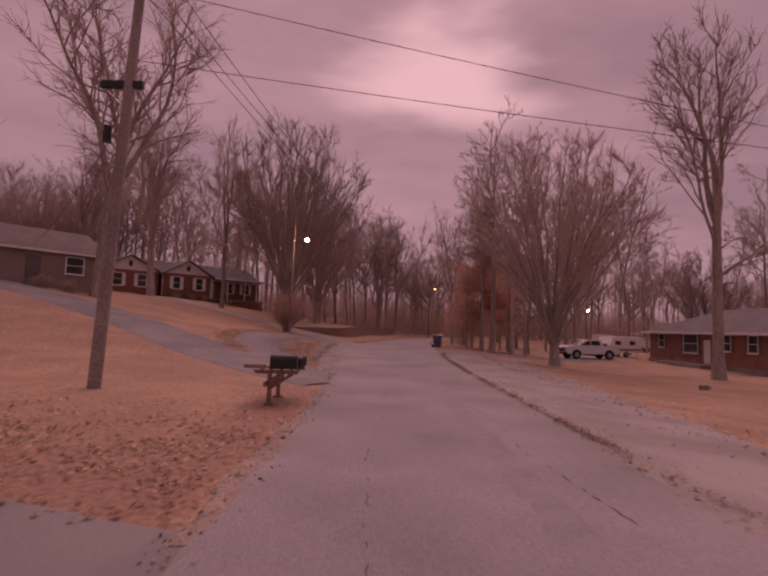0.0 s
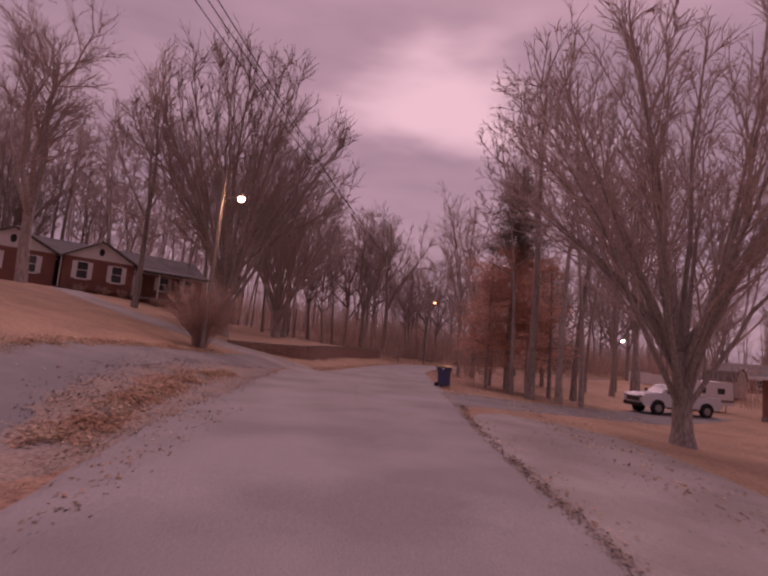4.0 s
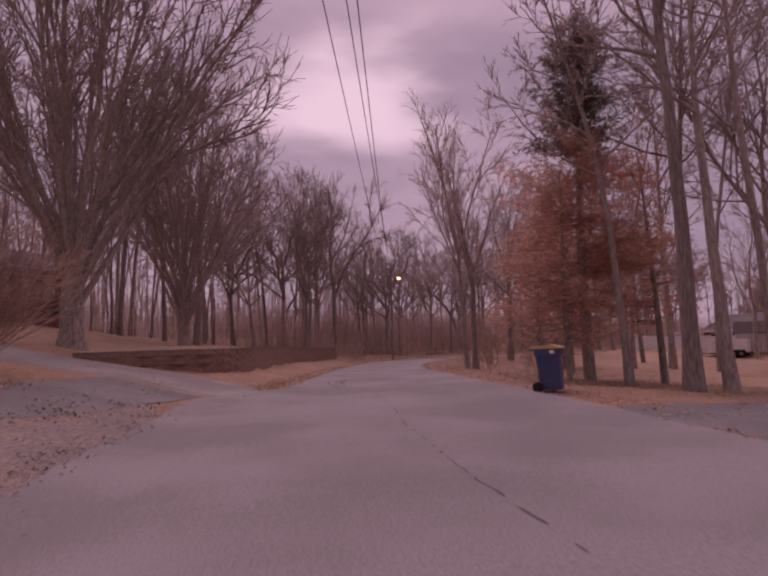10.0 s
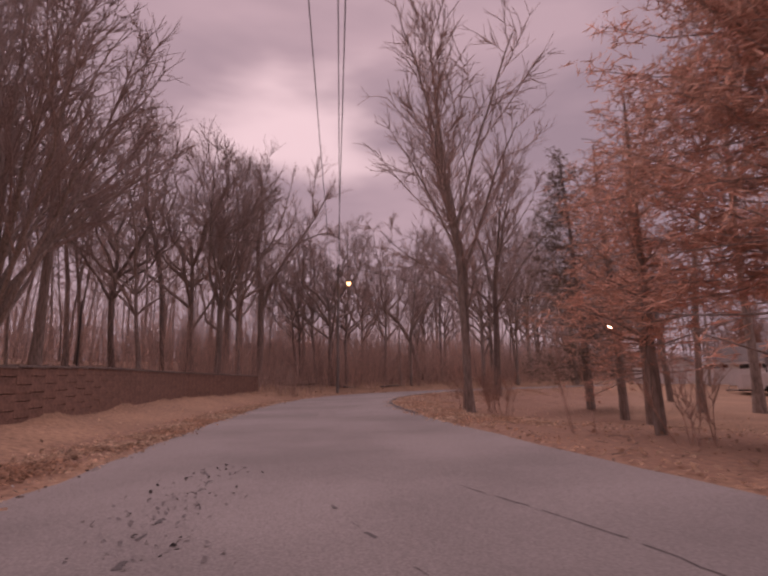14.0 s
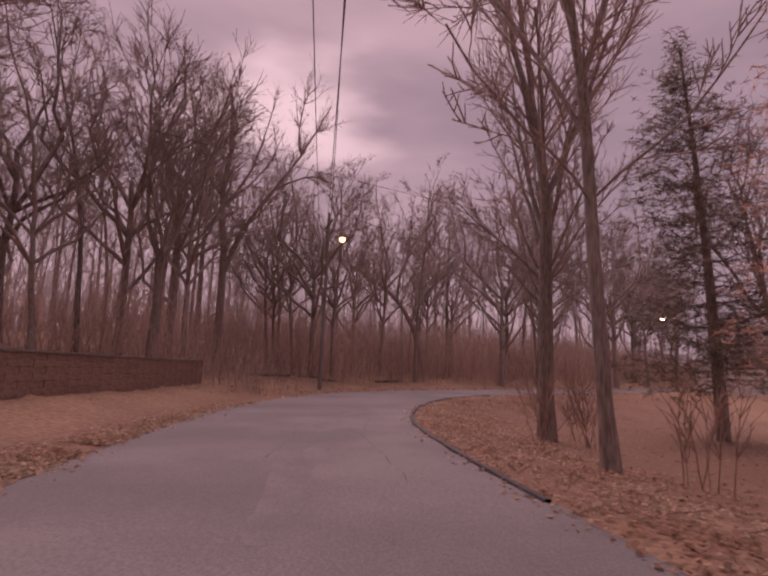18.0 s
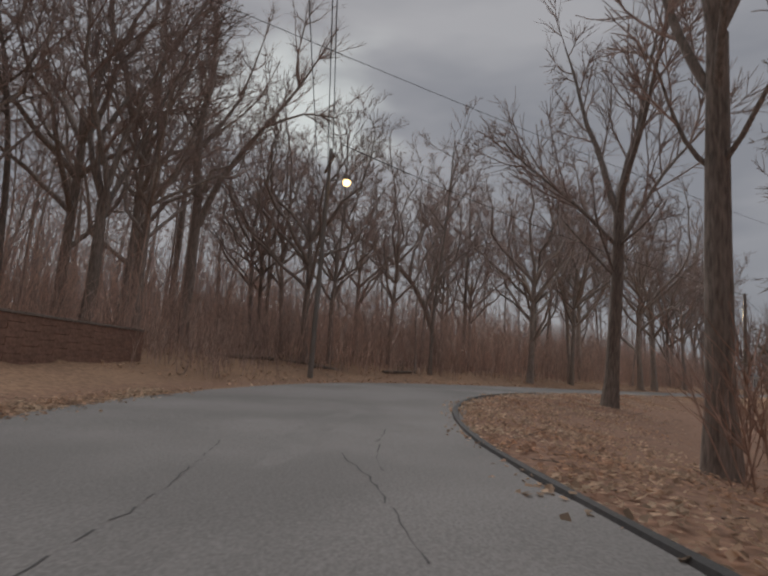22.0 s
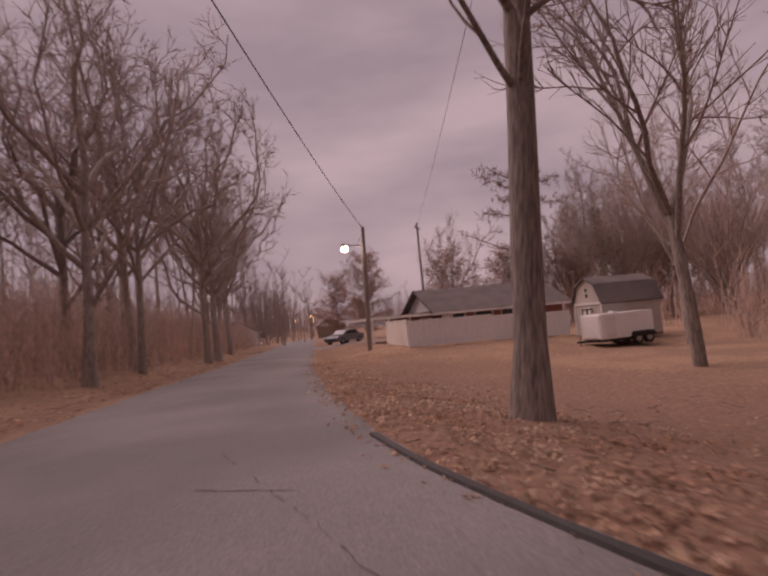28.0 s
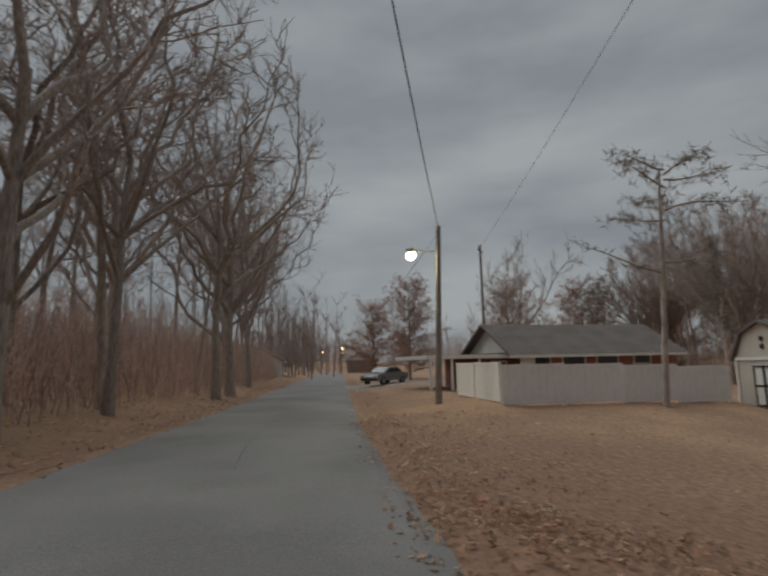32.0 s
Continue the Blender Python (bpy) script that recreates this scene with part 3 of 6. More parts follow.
def bare_tree(seed, h, style="forest", girth=None, twigs=1.0, lean=(0, 0)):
    """Meshes of a leafless tree: (trunk and limbs, crown of twigs)."""
    rng = np.random.default_rng(seed)
    girth = girth or h * 0.017
    limbs, boughs, fine = [], [], []
    up = np.array((lean[0], lean[1], 1.0))
    up /= np.linalg.norm(up)

    def twig_out(pts, level_len, count, ang):
        for _ in range(count):
            t = rng.uniform(0.25, 1.0)
            k = min(int(t * (len(pts) - 1)), len(pts) - 2)
            q, w = pts[k] + (pts[k + 1] - pts[k]) * rng.random(), pts[k + 1] - pts[k]
            w = w / (np.linalg.norm(w) + 1e-9)
            tw = bough(rng, q, side_way(rng, w, rng.uniform(*ang)), level_len * rng.uniform(0.5, 1.2), 0.02, 0.009, 3, 0.12, 0.05)
            fine.append(tw)
            for _ in range(2):
                k2 = rng.integers(0, 3)
                w2 = tw[0][k2 + 1] - tw[0][k2]
                w2 /= np.linalg.norm(w2) + 1e-9
                fine.append(bough(rng, tw[0][k2], side_way(rng, w2, rng.uniform(0.4, 0.8)), level_len * 0.5, 0.014, 0.008, 2, 0.1, 0.05))

    def sub(pts, r, length, count, ang, lift, tw):
        for i in range(count):
            t = 0.22 + 0.78 * (i + rng.random()) / count
            k = min(int(t * (len(pts) - 1)), len(pts) - 2)
            f = t * (len(pts) - 1) - k
            q, w = pts[k] + (pts[k + 1] - pts[k]) * min(f, 1), pts[k + 1] - pts[k]
            w = w / (np.linalg.norm(w) + 1e-9)
            b = bough(rng, q, side_way(rng, w, rng.uniform(*ang)), length * (1.15 - 0.6 * t) * rng.uniform(0.6, 1.2), r * (1 - 0.55 * t), 0.014, 5, 0.1, lift)
            boughs.append(b)
            twig_out(b[0], length * 0.33, tw, (0.3, 0.8))

    def arc(p, way, tip, n, wobble):
        """A bough that leaves p along way and bends over to end at tip."""
        p, tip = np.asarray(p, float), np.asarray(tip, float)
        far = np.linalg.norm(tip - p)
        way = np.asarray(way, float) / (np.linalg.norm(way) + 1e-9)
        mid = p + way * far * 0.5
        t = np.linspace(0, 1, n + 1)[:, None]
        pts = (1 - t) ** 2 * p + 2 * t * (1 - t) * mid + t * t * tip
        shake = np.cumsum(rng.normal(0, wobble * far / n, (n + 1, 3)), axis=0)
        return pts + (shake - shake[0]) * np.minimum(1, 2.5 * t)

    if style in ("vase", "oak"):
        fan = style == "vase"
        foot = bough(rng, (0, 0, -0.1), up, h * (0.2 if fan else 0.5), girth * (1.3 if fan else 1.05), girth * (0.9 if fan else 0.55), 6, 0.02 if fan else 0.05, 0.01)
        foot[1][0] *= 1.35
        limbs.append(foot)
        centre = np.array((0, 0, h * (0.57 if fan else 0.68))) + foot[0][-1] * (1, 1, 0)
        radii = np.array((h * 0.4, h * 0.4, h * 0.43)) if fan else np.array((h * 0.3, h * 0.3, h * 0.31))
        count, shake = (24, 0.06) if fan else (10, 0.26)
        for i in range(count):
            cz = 1 - (1.2 if fan else 1.45) * (i + 0.5) / count
            a, sz = i * 2.4 + rng.uniform(-0.3, 0.3), math.sqrt(1 - cz * cz)
            out = np.array((sz * math.cos(a), sz * math.sin(a), cz))
            tip = centre + out * radii * rng.uniform(0.8, 1.0)
            k = rng.integers(2, 7) if fan else int(np.clip(6 - 3.2 * i / count + rng.normal(0, 0.4), 2, 6))
            way = np.array((0, 0, 1.0)) + out * (1, 1, 0) * (0.55 if fan else 1.1)
            n = 9
            stem = (arc(foot[0][k], way, tip, n, shake), np.linspace(girth * (0.42 if fan else 0.56) * rng.uniform(0.75, 1.1), 0.022, n + 1))
            limbs.append(stem)
            subs = int((9 if fan else 7) * twigs)
            for j in range(subs):
                t = 0.25 + 0.73 * (j + rng.random()) / subs
                m = min(int(t * n), n - 1)
                q, w = stem[0][m] + (stem[0][m + 1] - stem[0][m]) * (t * n - m), stem[0][m + 1] - stem[0][m]
                w = side_way(rng, w / (np.linalg.norm(w) + 1e-9), rng.uniform(0.2, 0.6) if fan else rng.uniform(0.4, 1.0))
                end = q + (w + (0, 0, 0.15)) * h * (0.24 if fan else 0.15) * rng.uniform(0.5, 1.15) * (1.15 - 0.4 * t)
                e = (end - centre) / radii
                end = centre + e * radii / max(np.linalg.norm(e) / rng.uniform(0.92, 1.04), 1)
                b = (arc(q, w, end, 5, shake * 1.2), np.linspace(girth * 0.2 * (1.1 - 0.6 * t), 0.014, 6))
                boughs.append(b)
                twig_out(b[0], h * (0.075 if fan else 0.06), int((7 if fan else 6) * twigs), (0.3, 0.9) if fan else (0.4, 1.2))
    elif style == "open":
        foot = bough(rng, (0, 0, -0.1), up, h * 0.3, girth * 1.25, girth * 0.95, 5, 0.035, 0.01)
        limbs.append(foot)
        for i in range(5):
            a = i * 1.7 + rng.uniform(-0.5, 0.5)
            tilt = rng.uniform(0.2, 0.62)
            w = np.array((math.sin(tilt) * math.cos(a), math.sin(tilt) * math.sin(a), math.cos(tilt)))
            stem = bough(rng, foot[0][-1 - (i % 2)], w, h * rng.uniform(0.5, 0.72), girth * 0.6, 0.03, 9, 0.16, 0.05)
            limbs.append(stem)
            sub(stem[0], girth * 0.3, h * 0.26, int(9 * twigs), (0.4, 1.1), 0.06, int(7 * twigs))
    elif style in ("fork", "broad"):
        foot = bough(rng, (0, 0, -0.1), up, h * 0.42, girth * 1.1, girth * 0.82, 6, 0.02, 0.012)
        foot[1][0] *= 1.4
        limbs.append(foot)
        for i in range(3):
            w = side_way(rng, np.array((0, 0, 1.0)), rng.uniform(0.7, 1.2))
            b = bough(rng, foot[0][4 + (i % 2)], w, h * rng.uniform(0.14, 0.26), girth * 0.24, 0.016, 6, 0.1, 0.07)
            limbs.append(b)
            sub(b[0], girth * 0.12, h * 0.1, int(5 * twigs), (0.4, 0.9), 0.04, int(4 * twigs))
        turn = rng.uniform(0, 6.28)
        for i in range(5):
            a = turn + i * 2.4 + rng.uniform(-0.4, 0.4)
            tilt = 0.05 + (0.11 if style == "fork" else 0.2) * i + rng.uniform(-0.04, 0.08)
            w = np.array((math.sin(tilt) * math.cos(a), math.sin(tilt) * math.sin(a), math.cos(tilt)))
            stem = bough(rng, foot[0][-1 - (i > 2)], w, h * rng.uniform(0.46, 0.58) * (1 - 0.06 * i), girth * (0.72 - 0.09 * i), 0.03, 8, 0.075, 0.02)
            limbs.append(stem)
            sub(stem[0], girth * 0.26, h * 0.22, int(8 * twigs), (0.35, 0.85), 0.06, int(6 * twigs))
    else:
        trunk = bough(rng, (0, 0, -0.1), up, h * 0.96, girth, 0.035, 12, 0.04, 0.02)
        trunk[1][0] *= 1.35
        limbs.append(trunk)
        for i in range(int(13 * twigs)):
            t = 0.42 + 0.56 * i / 13 / twigs
            k = min(int(t * 12), 11)
            w = side_way(rng, np.array((0, 0, 1.0)), rng.uniform(0.55, 1.1))
            b = bough(rng, trunk[0][k] + (trunk[0][k + 1] - trunk[0][k]) * rng.random(), w, h * rng.uniform(0.14, 0.34) * (1.25 - 0.75 * t), girth * (0.45 - 0.3 * t), 0.014, 7, 0.17, 0.07)
            limbs.append(b)
            sub(b[0], girth * 0.12, h * 0.11, int(5 * twigs), (0.4, 0.9), 0.05, int(3 * twigs) + 1)
    v2, f2 = tubes(boughs, 4)
    v3, f3 = tubes(fine, 3)
    trunk_mesh = quads("trunk", *tubes(limbs, 7), BARK, True)
    crown = quads("crown", np.concatenate([v2, v3]), np.concatenate([f2, f3 + len(v2)]), TWIG)
    return trunk_mesh, crown


def plant(meshes, x, y, turn, scale, label, group="", lean=(0, 0)):
    """Set a tree on the ground; lean: degrees by which its top tips over round x and round y."""
    t = thing("tree", pose(x, y, height(x, y), lean[0], lean[1], 0) @ pose(0, 0, 0, 0, 0, turn) @ Matrix.Scale(scale, 4), label, "tree", group)
    part("trunk", meshes[0], BARK, t)
    part("crown", meshes[1], TWIG, t)
    return t


BROAD = bare_tree(58, 18, "broad", 0.25, 1.5)
SLIM = bare_tree(57, 18, "fork", 0.13, 1.3, (-0.05, 0.02))
VASE_A, VASE_B = bare_tree(11, 17, "vase", 0.3, 1.3), bare_tree(12, 17, "vase", 0.3, 1.3)
OAK = [bare_tree(71 + i, 19, "oak", (0.24, 0.18, 0.21)[i], 1.15) for i in range(3)]
FORK = [bare_tree(51 + i, 20, "fork", (0.27, 0.2, 0.24)[i], 1.5) for i in range(3)]
OPEN_A, OPEN_B, OPEN_C, OPEN_D = bare_tree(21, 18, "open", 0.3, 1.6), bare_tree(22, 18, "open", 0.3, 1.6), bare_tree(23, 18, "open", 0.2, 1.4), bare_tree(24, 16, "open", 0.17, 1.2)
TALL = [bare_tree(31 + i, 21, "forest", (0.15, 0.2, 0.17, 0.24)[i], 1.3) for i in range(4)]
THIN = [bare_tree(41 + i, 16, "forest", 0.085, 0.9) for i in range(3)]

BARE = "tall leafless deciduous tree with grey bark"
for meshes, x, y, turn, scale, label in (
        (VASE_A, 12.2, 38.4, 30, 1.02, "broad fan-shaped leafless tree by the pickup's drive"),
        (VASE_B, -11.9, 60.6, 80, 1.4, "broad fan-shaped leafless tree behind the retaining wall"),
        (VASE_A, -10.6, 75.5, 140, 1.12, "fan-shaped leafless tree on the raised lawn"),
        (OAK[0], -4.5, 95.5, 20, 1.15, BARE), (OAK[1], -0.6, 92.6, 260, 1.0, BARE), (OAK[2], -9.5, 92.0, 70, 1.1, BARE), (OAK[1], -7.2, 89.6, 10, 0.9, BARE),
        (OAK[0], 44.0, 110.0, 30, 1.1, BARE), (OAK[1], 54.0, 116.0, 220, 1.15, BARE), (OAK[1], 30.0, 104.0, 190, 1.0, BARE), (OAK[2], 41.0, 108.6, 60, 1.15, BARE),
        (OAK[0], 24.5, 101.2, 250, 0.95, BARE), (OAK[1], 4.6, 99.5, 300, 0.78, BARE), (OAK[2], 9.4, 99.0, 30, 0.75, BARE), (OAK[1], 13.6, 101.0, 80, 0.85, BARE),
        (FORK[1], -20.5, 63.5, 200, 1.1, "tall straight leafless tree beside the brick house"),
        (OPEN_A, -21.8, 38.8, 10, 1.5, "gnarled leafless tree on the bank with wide limbs"),
        (OPEN_B, -27.0, 58.5, 10, 1.2, "thick-trunked leafless tree in front of the brick house"),
        (FORK[0], 21.7, 34.7, 120, 1.22, "tall leafless yard tree in front of the brick house"),
        (TALL[3], 10.1, 50.9, 0, 1.1, BARE), (TALL[1], 12.2, 51.8, 50, 1.05, BARE), (TALL[0], 13.4, 51.3, 90, 1.0, BARE),
        (TALL[2], 9.6, 53.4, 170, 0.9, BARE), (TALL[1], 15.2, 57.5, 20, 1.1, BARE), (OPEN_C, 19.0, 55.8, 70, 1.05, BARE),
        (TALL[0], 22.9, 64.7, 200, 1.1, BARE), (TALL[3], 23.3, 69.4, 100, 1.0, BARE), (TALL[2], 21.1, 70.5, 10, 1.0, BARE),
        (TALL[2], 27.0, 62.0, 30, 1.1, BARE), (TALL[0], 30.5, 66.5, 60, 1.0, BARE),
        (FORK[2], 10.6, 73.9, 0, 0.85, "thick leafless tree at the inner side of the bend"),
        (SLIM, 8.4, 68.7, 0, 1.0, "slim leafless tree standing close to the road edge"),
        (OPEN_D, 28.4, 80.1, 120, 1.05, "wide-crowned leafless tree on the lawn beside the trailer"),
        (OPEN_D, 38.4, 78.3, 20, 0.95, "wide-crowned leafless tree at the edge of the lawn"),
        (OPEN_D, 61.5, 94.1, 70, 0.75, "wide-crowned leafless tree behind the long house")):
    plant(meshes, x, y, turn, scale, label)

plant(BROAD, 17.6, 84.65, 290, 1.0, "stout leafless tree on the lawn inside the bend", lean=(5.5, 2))

# the bent tree that leans out of the wood over the bend


def bent_tree(x, y, seed, label, spine, thick, limbs):
    """A crooked tree from its trunk's line and its limbs: lists of points, with the radius at each foot."""
    rng = np.random.default_rng(seed)
    t = thing("tree", pose(x, y, height(x, y)), label, "tree")
    stems = [(smooth_line(np.array(pts, float), 1.0), r) for pts, r in [(spine, thick)] + limbs]
    stems = [(pts, np.linspace(r, max(0.03, r * 0.45) if k == 0 else 0.03, len(pts))) for k, (pts, r) in enumerate(stems)]
    fine = []
    for pts, radii in stems:
        for _ in range(int(2.6 * len(pts))):
            k = rng.integers(int(len(pts) * 0.45), len(pts))
            w = pts[k] - pts[k - 1]
            b = bough(rng, pts[k], side_way(rng, w / np.linalg.norm(w), rng.uniform(0.4, 1.0)), rng.uniform(1.0, 2.9), min(0.04, radii[k]), 0.009, 5, 0.16, 0.05)
            fine.append(b)
            for _ in range(9):
                j = rng.integers(1, 5)
                w2 = b[0][j + 1] - b[0][j]
                fine.append(bough(rng, b[0][j], side_way(rng, w2 / np.linalg.norm(w2), rng.uniform(0.4, 0.9)), rng.uniform(0.4, 1.0), 0.012, 0.006, 2, 0.1, 0.03))
    part("trunk", quads("trunk", *tubes(stems, 8), BARK, True), BARK, t)
    part("crown", quads("crown", *tubes(fine, 3), TWIG), TWIG, t)
    return t


bent_tree(18.7, 104.4, 77, "dark leaning tree bent over at the wood's edge",
          [(0, 0, -0.2), (-0.5, 0.1, 2.2), (-1.3, 0.2, 4.4), (-2.6, 0.3, 6.4), (-4.4, 0.5, 8.0), (-6.6, 0.8, 9.2)], 0.26,
          [([(-6.6, 0.8, 9.2), (-7.2, 0.9, 10.6), (-6.9, 1.0, 12.4), (-7.3, 1.2, 14.6)], 0.12), ([(-6.2, 0.7, 9.0), (-5.4, 0.7, 11.0), (-5.6, 0.6, 13.6)], 0.1),
           ([(-2.6, 0.3, 6.4), (-2.4, 0.2, 8.6), (-1.6, 0.0, 10.6), (-1.8, 0, 12.8)], 0.13), ([(-1.3, 0.2, 4.4), (0.0, 0.3, 7.0), (1.9, 0.2, 9.0), (4.0, 0.2, 10.0)], 0.15),
           ([(1.0, 0.2, 8.1), (1.4, 0, 10.4), (1.1, -0.2, 12.6)], 0.09)])
bent_tree(1.1, 95.6, 78, "tall crooked tree with a long slanting limb at the wood's edge",
          [(0, 0, -0.2), (0.1, 0, 3.5), (0.05, 0, 7.5), (-0.25, 0.1, 11.5), (0.1, 0.2, 14.5), (-0.2, 0.3, 18.5)], 0.3,
          [([(0.1, 0, 5.8), (1.1, -0.3, 8.6), (3.0, -0.8, 11.6), (4.6, -1.3, 14.0), (6.4, -1.8, 17.6)], 0.2), ([(3.0, -0.8, 11.6), (5.0, -1.2, 12.6), (6.6, -1.6, 12.5)], 0.08),
           ([(0.0, 0, 10.4), (1.6, 0.2, 13.4), (2.6, 0.2, 17.4)], 0.13), ([(-0.2, 0.1, 11.0), (-1.5, 0.2, 13.0), (-1.6, 0.3, 16.0)], 0.11), ([(4.6, -1.3, 14.0), (4.4, -1.2, 16.0), (4.9, -1.2, 18.5)], 0.07)])


def scattered(seed, count, inside, bounds, gap):
    """Points at random within bounds where inside(x, y) holds, no two closer than gap."""
    rng, out, cells = np.random.default_rng(seed), [], set()
    for _ in range(count * 40):
        x, y = rng.uniform(bounds[0], bounds[1]), rng.uniform(bounds[2], bounds[3])
        cell = (int(x // gap), int(y // gap))
        if len(out) >= count:
            break
        if cell not in cells and inside(x, y):
            cells.update((cell[0] + i, cell[1] + j) for i in (0, 1) for j in (0, 1) if (i, j) != (1, 1) or gap > 1)
            cells.add(cell)
            out.append((x, y))
    return out


def off_road(x, y):
    return lookup(FIELD_D, x, y)


def in_woods(x, y):
    """The wood on the outer side of the bend, and on behind the wall and the brick house."""
    o = off_road(x, y)
    return (o > 3.6 and y > 93 - 0.12 * x and x < 80) or (y > 80 and x < -12) or (y > 90 and x < 0)


wood_rng = np.random.default_rng(5)
for n, (x, y) in enumerate(scattered(6, 175, in_woods, (-48, 80, 80, 150), 2.2)):
    if x > 22 and n % 2:
        continue
    pick = TALL[wood_rng.integers(0, 4)] if wood_rng.random() < 0.45 else THIN[wood_rng.integers(0, 3)]
    low = 0.66 if 0 < x < 24 and y > 92 else 1.0
    plant(pick, x, y, wood_rng.uniform(0, 360), wood_rng.uniform(0.95, 1.3) * low, "slender leafless woodland tree in the brush", "woodland trees")
for n, (x, y) in enumerate(scattered(8, 38, lambda x, y: in_woods(x, y) and off_road(x, y) < 13, (-20, 80, 86, 150), 2.6)):
    if x > 22 and n % 3:
        continue
    low = 0.7 if 0 < x < 24 and y > 92 else 1.0
    plant((OAK[0], TALL[0], OAK[1], OPEN_C, OAK[2], THIN[1])[n % 6], x, y, wood_rng.uniform(0, 360), wood_rng.uniform(0.9, 1.2) * low, "crooked leafless tree at the wood's edge", "woodland trees")
for n, (x, y) in enumerate(scattered(12, 50, lambda x, y: y > 76 or x < -30, (-46, -9, 66, 100), 2.0)):
    plant((THIN[n % 3], TALL[n % 4], THIN[(n + 1) % 3])[n % 3], x, y, wood_rng.uniform(0, 360), wood_rng.uniform(0.95, 1.3), "slender leafless tree in the wood behind the house", "woodland trees")
for n, (x, y) in enumerate(scattered(9, 46, lambda x, y: x - 0.3 * y > 30 or y < 62, (34, 110, 40, 84), 4)):
    plant((TALL[n % 4], VASE_A, TALL[(n + 1) % 4])[n % 3], x, y, wood_rng.uniform(0, 360), wood_rng.uniform(0.7, 1.0), "leafless tree behind the yards", "trees behind the yards")
for n, (x, y) in enumerate(scattered(10, 26, lambda x, y: True, (-75, -32, 18, 92), 5)):
    plant((VASE_B, TALL[n % 4], OPEN_B)[n % 3], x, y, wood_rng.uniform(0, 360), wood_rng.uniform(0.85, 1.1), "leafless tree behind the houses", "trees behind the houses")


def brush(name, spots, low, high, seed, label, stems=3, thick=0.022):
    """A thicket: thin crooked stems with a few side shoots, one joined mesh."""
    rng, paths = np.random.default_rng(seed), []
    for x, y in spots:
        z = height(x, y)
        for _ in range(stems):
            h = rng.uniform(low, high)
            q = np.array((x + rng.normal(0, 0.35), y + rng.normal(0, 0.35), z - 0.1))
            s = bough(rng, q, np.array((rng.normal(0, 0.16), rng.normal(0, 0.16), 1.0)), h, thick, thick * 0.4, 3, 0.08, 0.02)
            paths.append(s)
            for _ in range(3):
                k = rng.integers(1, 4)
                paths.append(bough(rng, s[0][k], np.array((rng.normal(0, 0.5), rng.normal(0, 0.5), 0.8)), h * 0.4, thick * 0.6, thick * 0.3, 2, 0.1, 0.02))
    return tagged(new(name, quads(name, *tubes(paths, 3), BRUSH)), label, "undergrowth", kind="stuff")


edge = scattered(15, 3200, lambda x, y: in_woods(x, y) and off_road(x, y) < 16, (-46, 82, 84, 150), 0.5)
brush("undergrowth", edge, 1.2, 4.2, 16, "tangle of brown leafless undergrowth along the wood's edge", 3, 0.018)
deep = scattered(17, 1700, lambda x, y: in_woods(x, y) and off_road(x, y) >= 9, (-60, 95, 84, 165), 0.8)
brush("undergrowth", deep, 2.0, 6.0, 18, "deep brown thicket inside the wood", 4, 0.024)
wall_end = scattered(23, 90, lambda x, y: off_road(x, y) > 1.6 and y > 85.5 - 0.5 * x, (-3.5, 5.0, 84.5, 92), 0.4)
brush("undergrowth", wall_end, 0.7, 2.0, 24, "brown brambles at the end of the retaining wall", 4, 0.012)
yards = scattered(19, 420, lambda x, y: x > 47 or y < 76, (34, 112, 48, 84), 0.9)
brush("undergrowth", yards, 1.5, 4.5, 20, "brown hedge-like brush behind the yards", 4, 0.026)


def far_wood(name, points, count, seed, low, high, depth):
    """Distant wood along a line: trunks with a few boughs, one joined mesh."""
    rng, paths = np.random.default_rng(seed), []
    line = smooth_line(np.array(points, float), 4)
    for _ in range(count):
        k = rng.integers(0, len(line))
        x, y = line[k, 0] + rng.normal(0, depth), line[k, 1] + rng.normal(0, depth)
        h, z = rng.uniform(low, high), height(x, y)
        s = bough(rng, (x, y, z - 0.2), (0, 0, 1), h, h * 0.012, 0.03, 5, 0.04, 0.02)
        paths.append(s)
        for _ in range(9):
            j = rng.integers(1, 6)
            b = bough(rng, s[0][j], side_way(rng, np.array((0, 0, 1.0)), rng.uniform(0.4, 1.0)), h * rng.uniform(0.12, 0.3), 0.05, 0.02, 3, 0.1, 0.08)
            paths.append(b)
            for _ in range(3):
                i = rng.integers(0, 3)
                paths.append(bough(rng, b[0][i], side_way(rng, np.array((0, 0, 1.0)), 0.6), h * 0.09, 0.03, 0.015, 2, 0.1, 0.05))
    return tagged(new(name, quads(name, *tubes(paths, 3), TWIG)), "distant leafless woodland closing the view", "woods", kind="stuff")


far_wood("far_woods", [(-90, 20), (-80, 90), (-40, 150), (20, 165), (70, 170), (100, 185)], 360, 51, 10, 17, 9)
far_wood("far_woods", [(60, 30), (95, 45), (110, 75), (120, 95), (150, 110)], 200, 52, 8, 13, 8)
far_wood("far_woods", [(170, 190), (300, 260), (420, 260), (330, 180), (220, 130)], 520, 53, 9, 16, 12)
far_wood("far_woods", [(84, 133), (110, 147), (140, 163), (185, 187)], 120, 54, 10, 15, 4)

# ---- evergreens ----


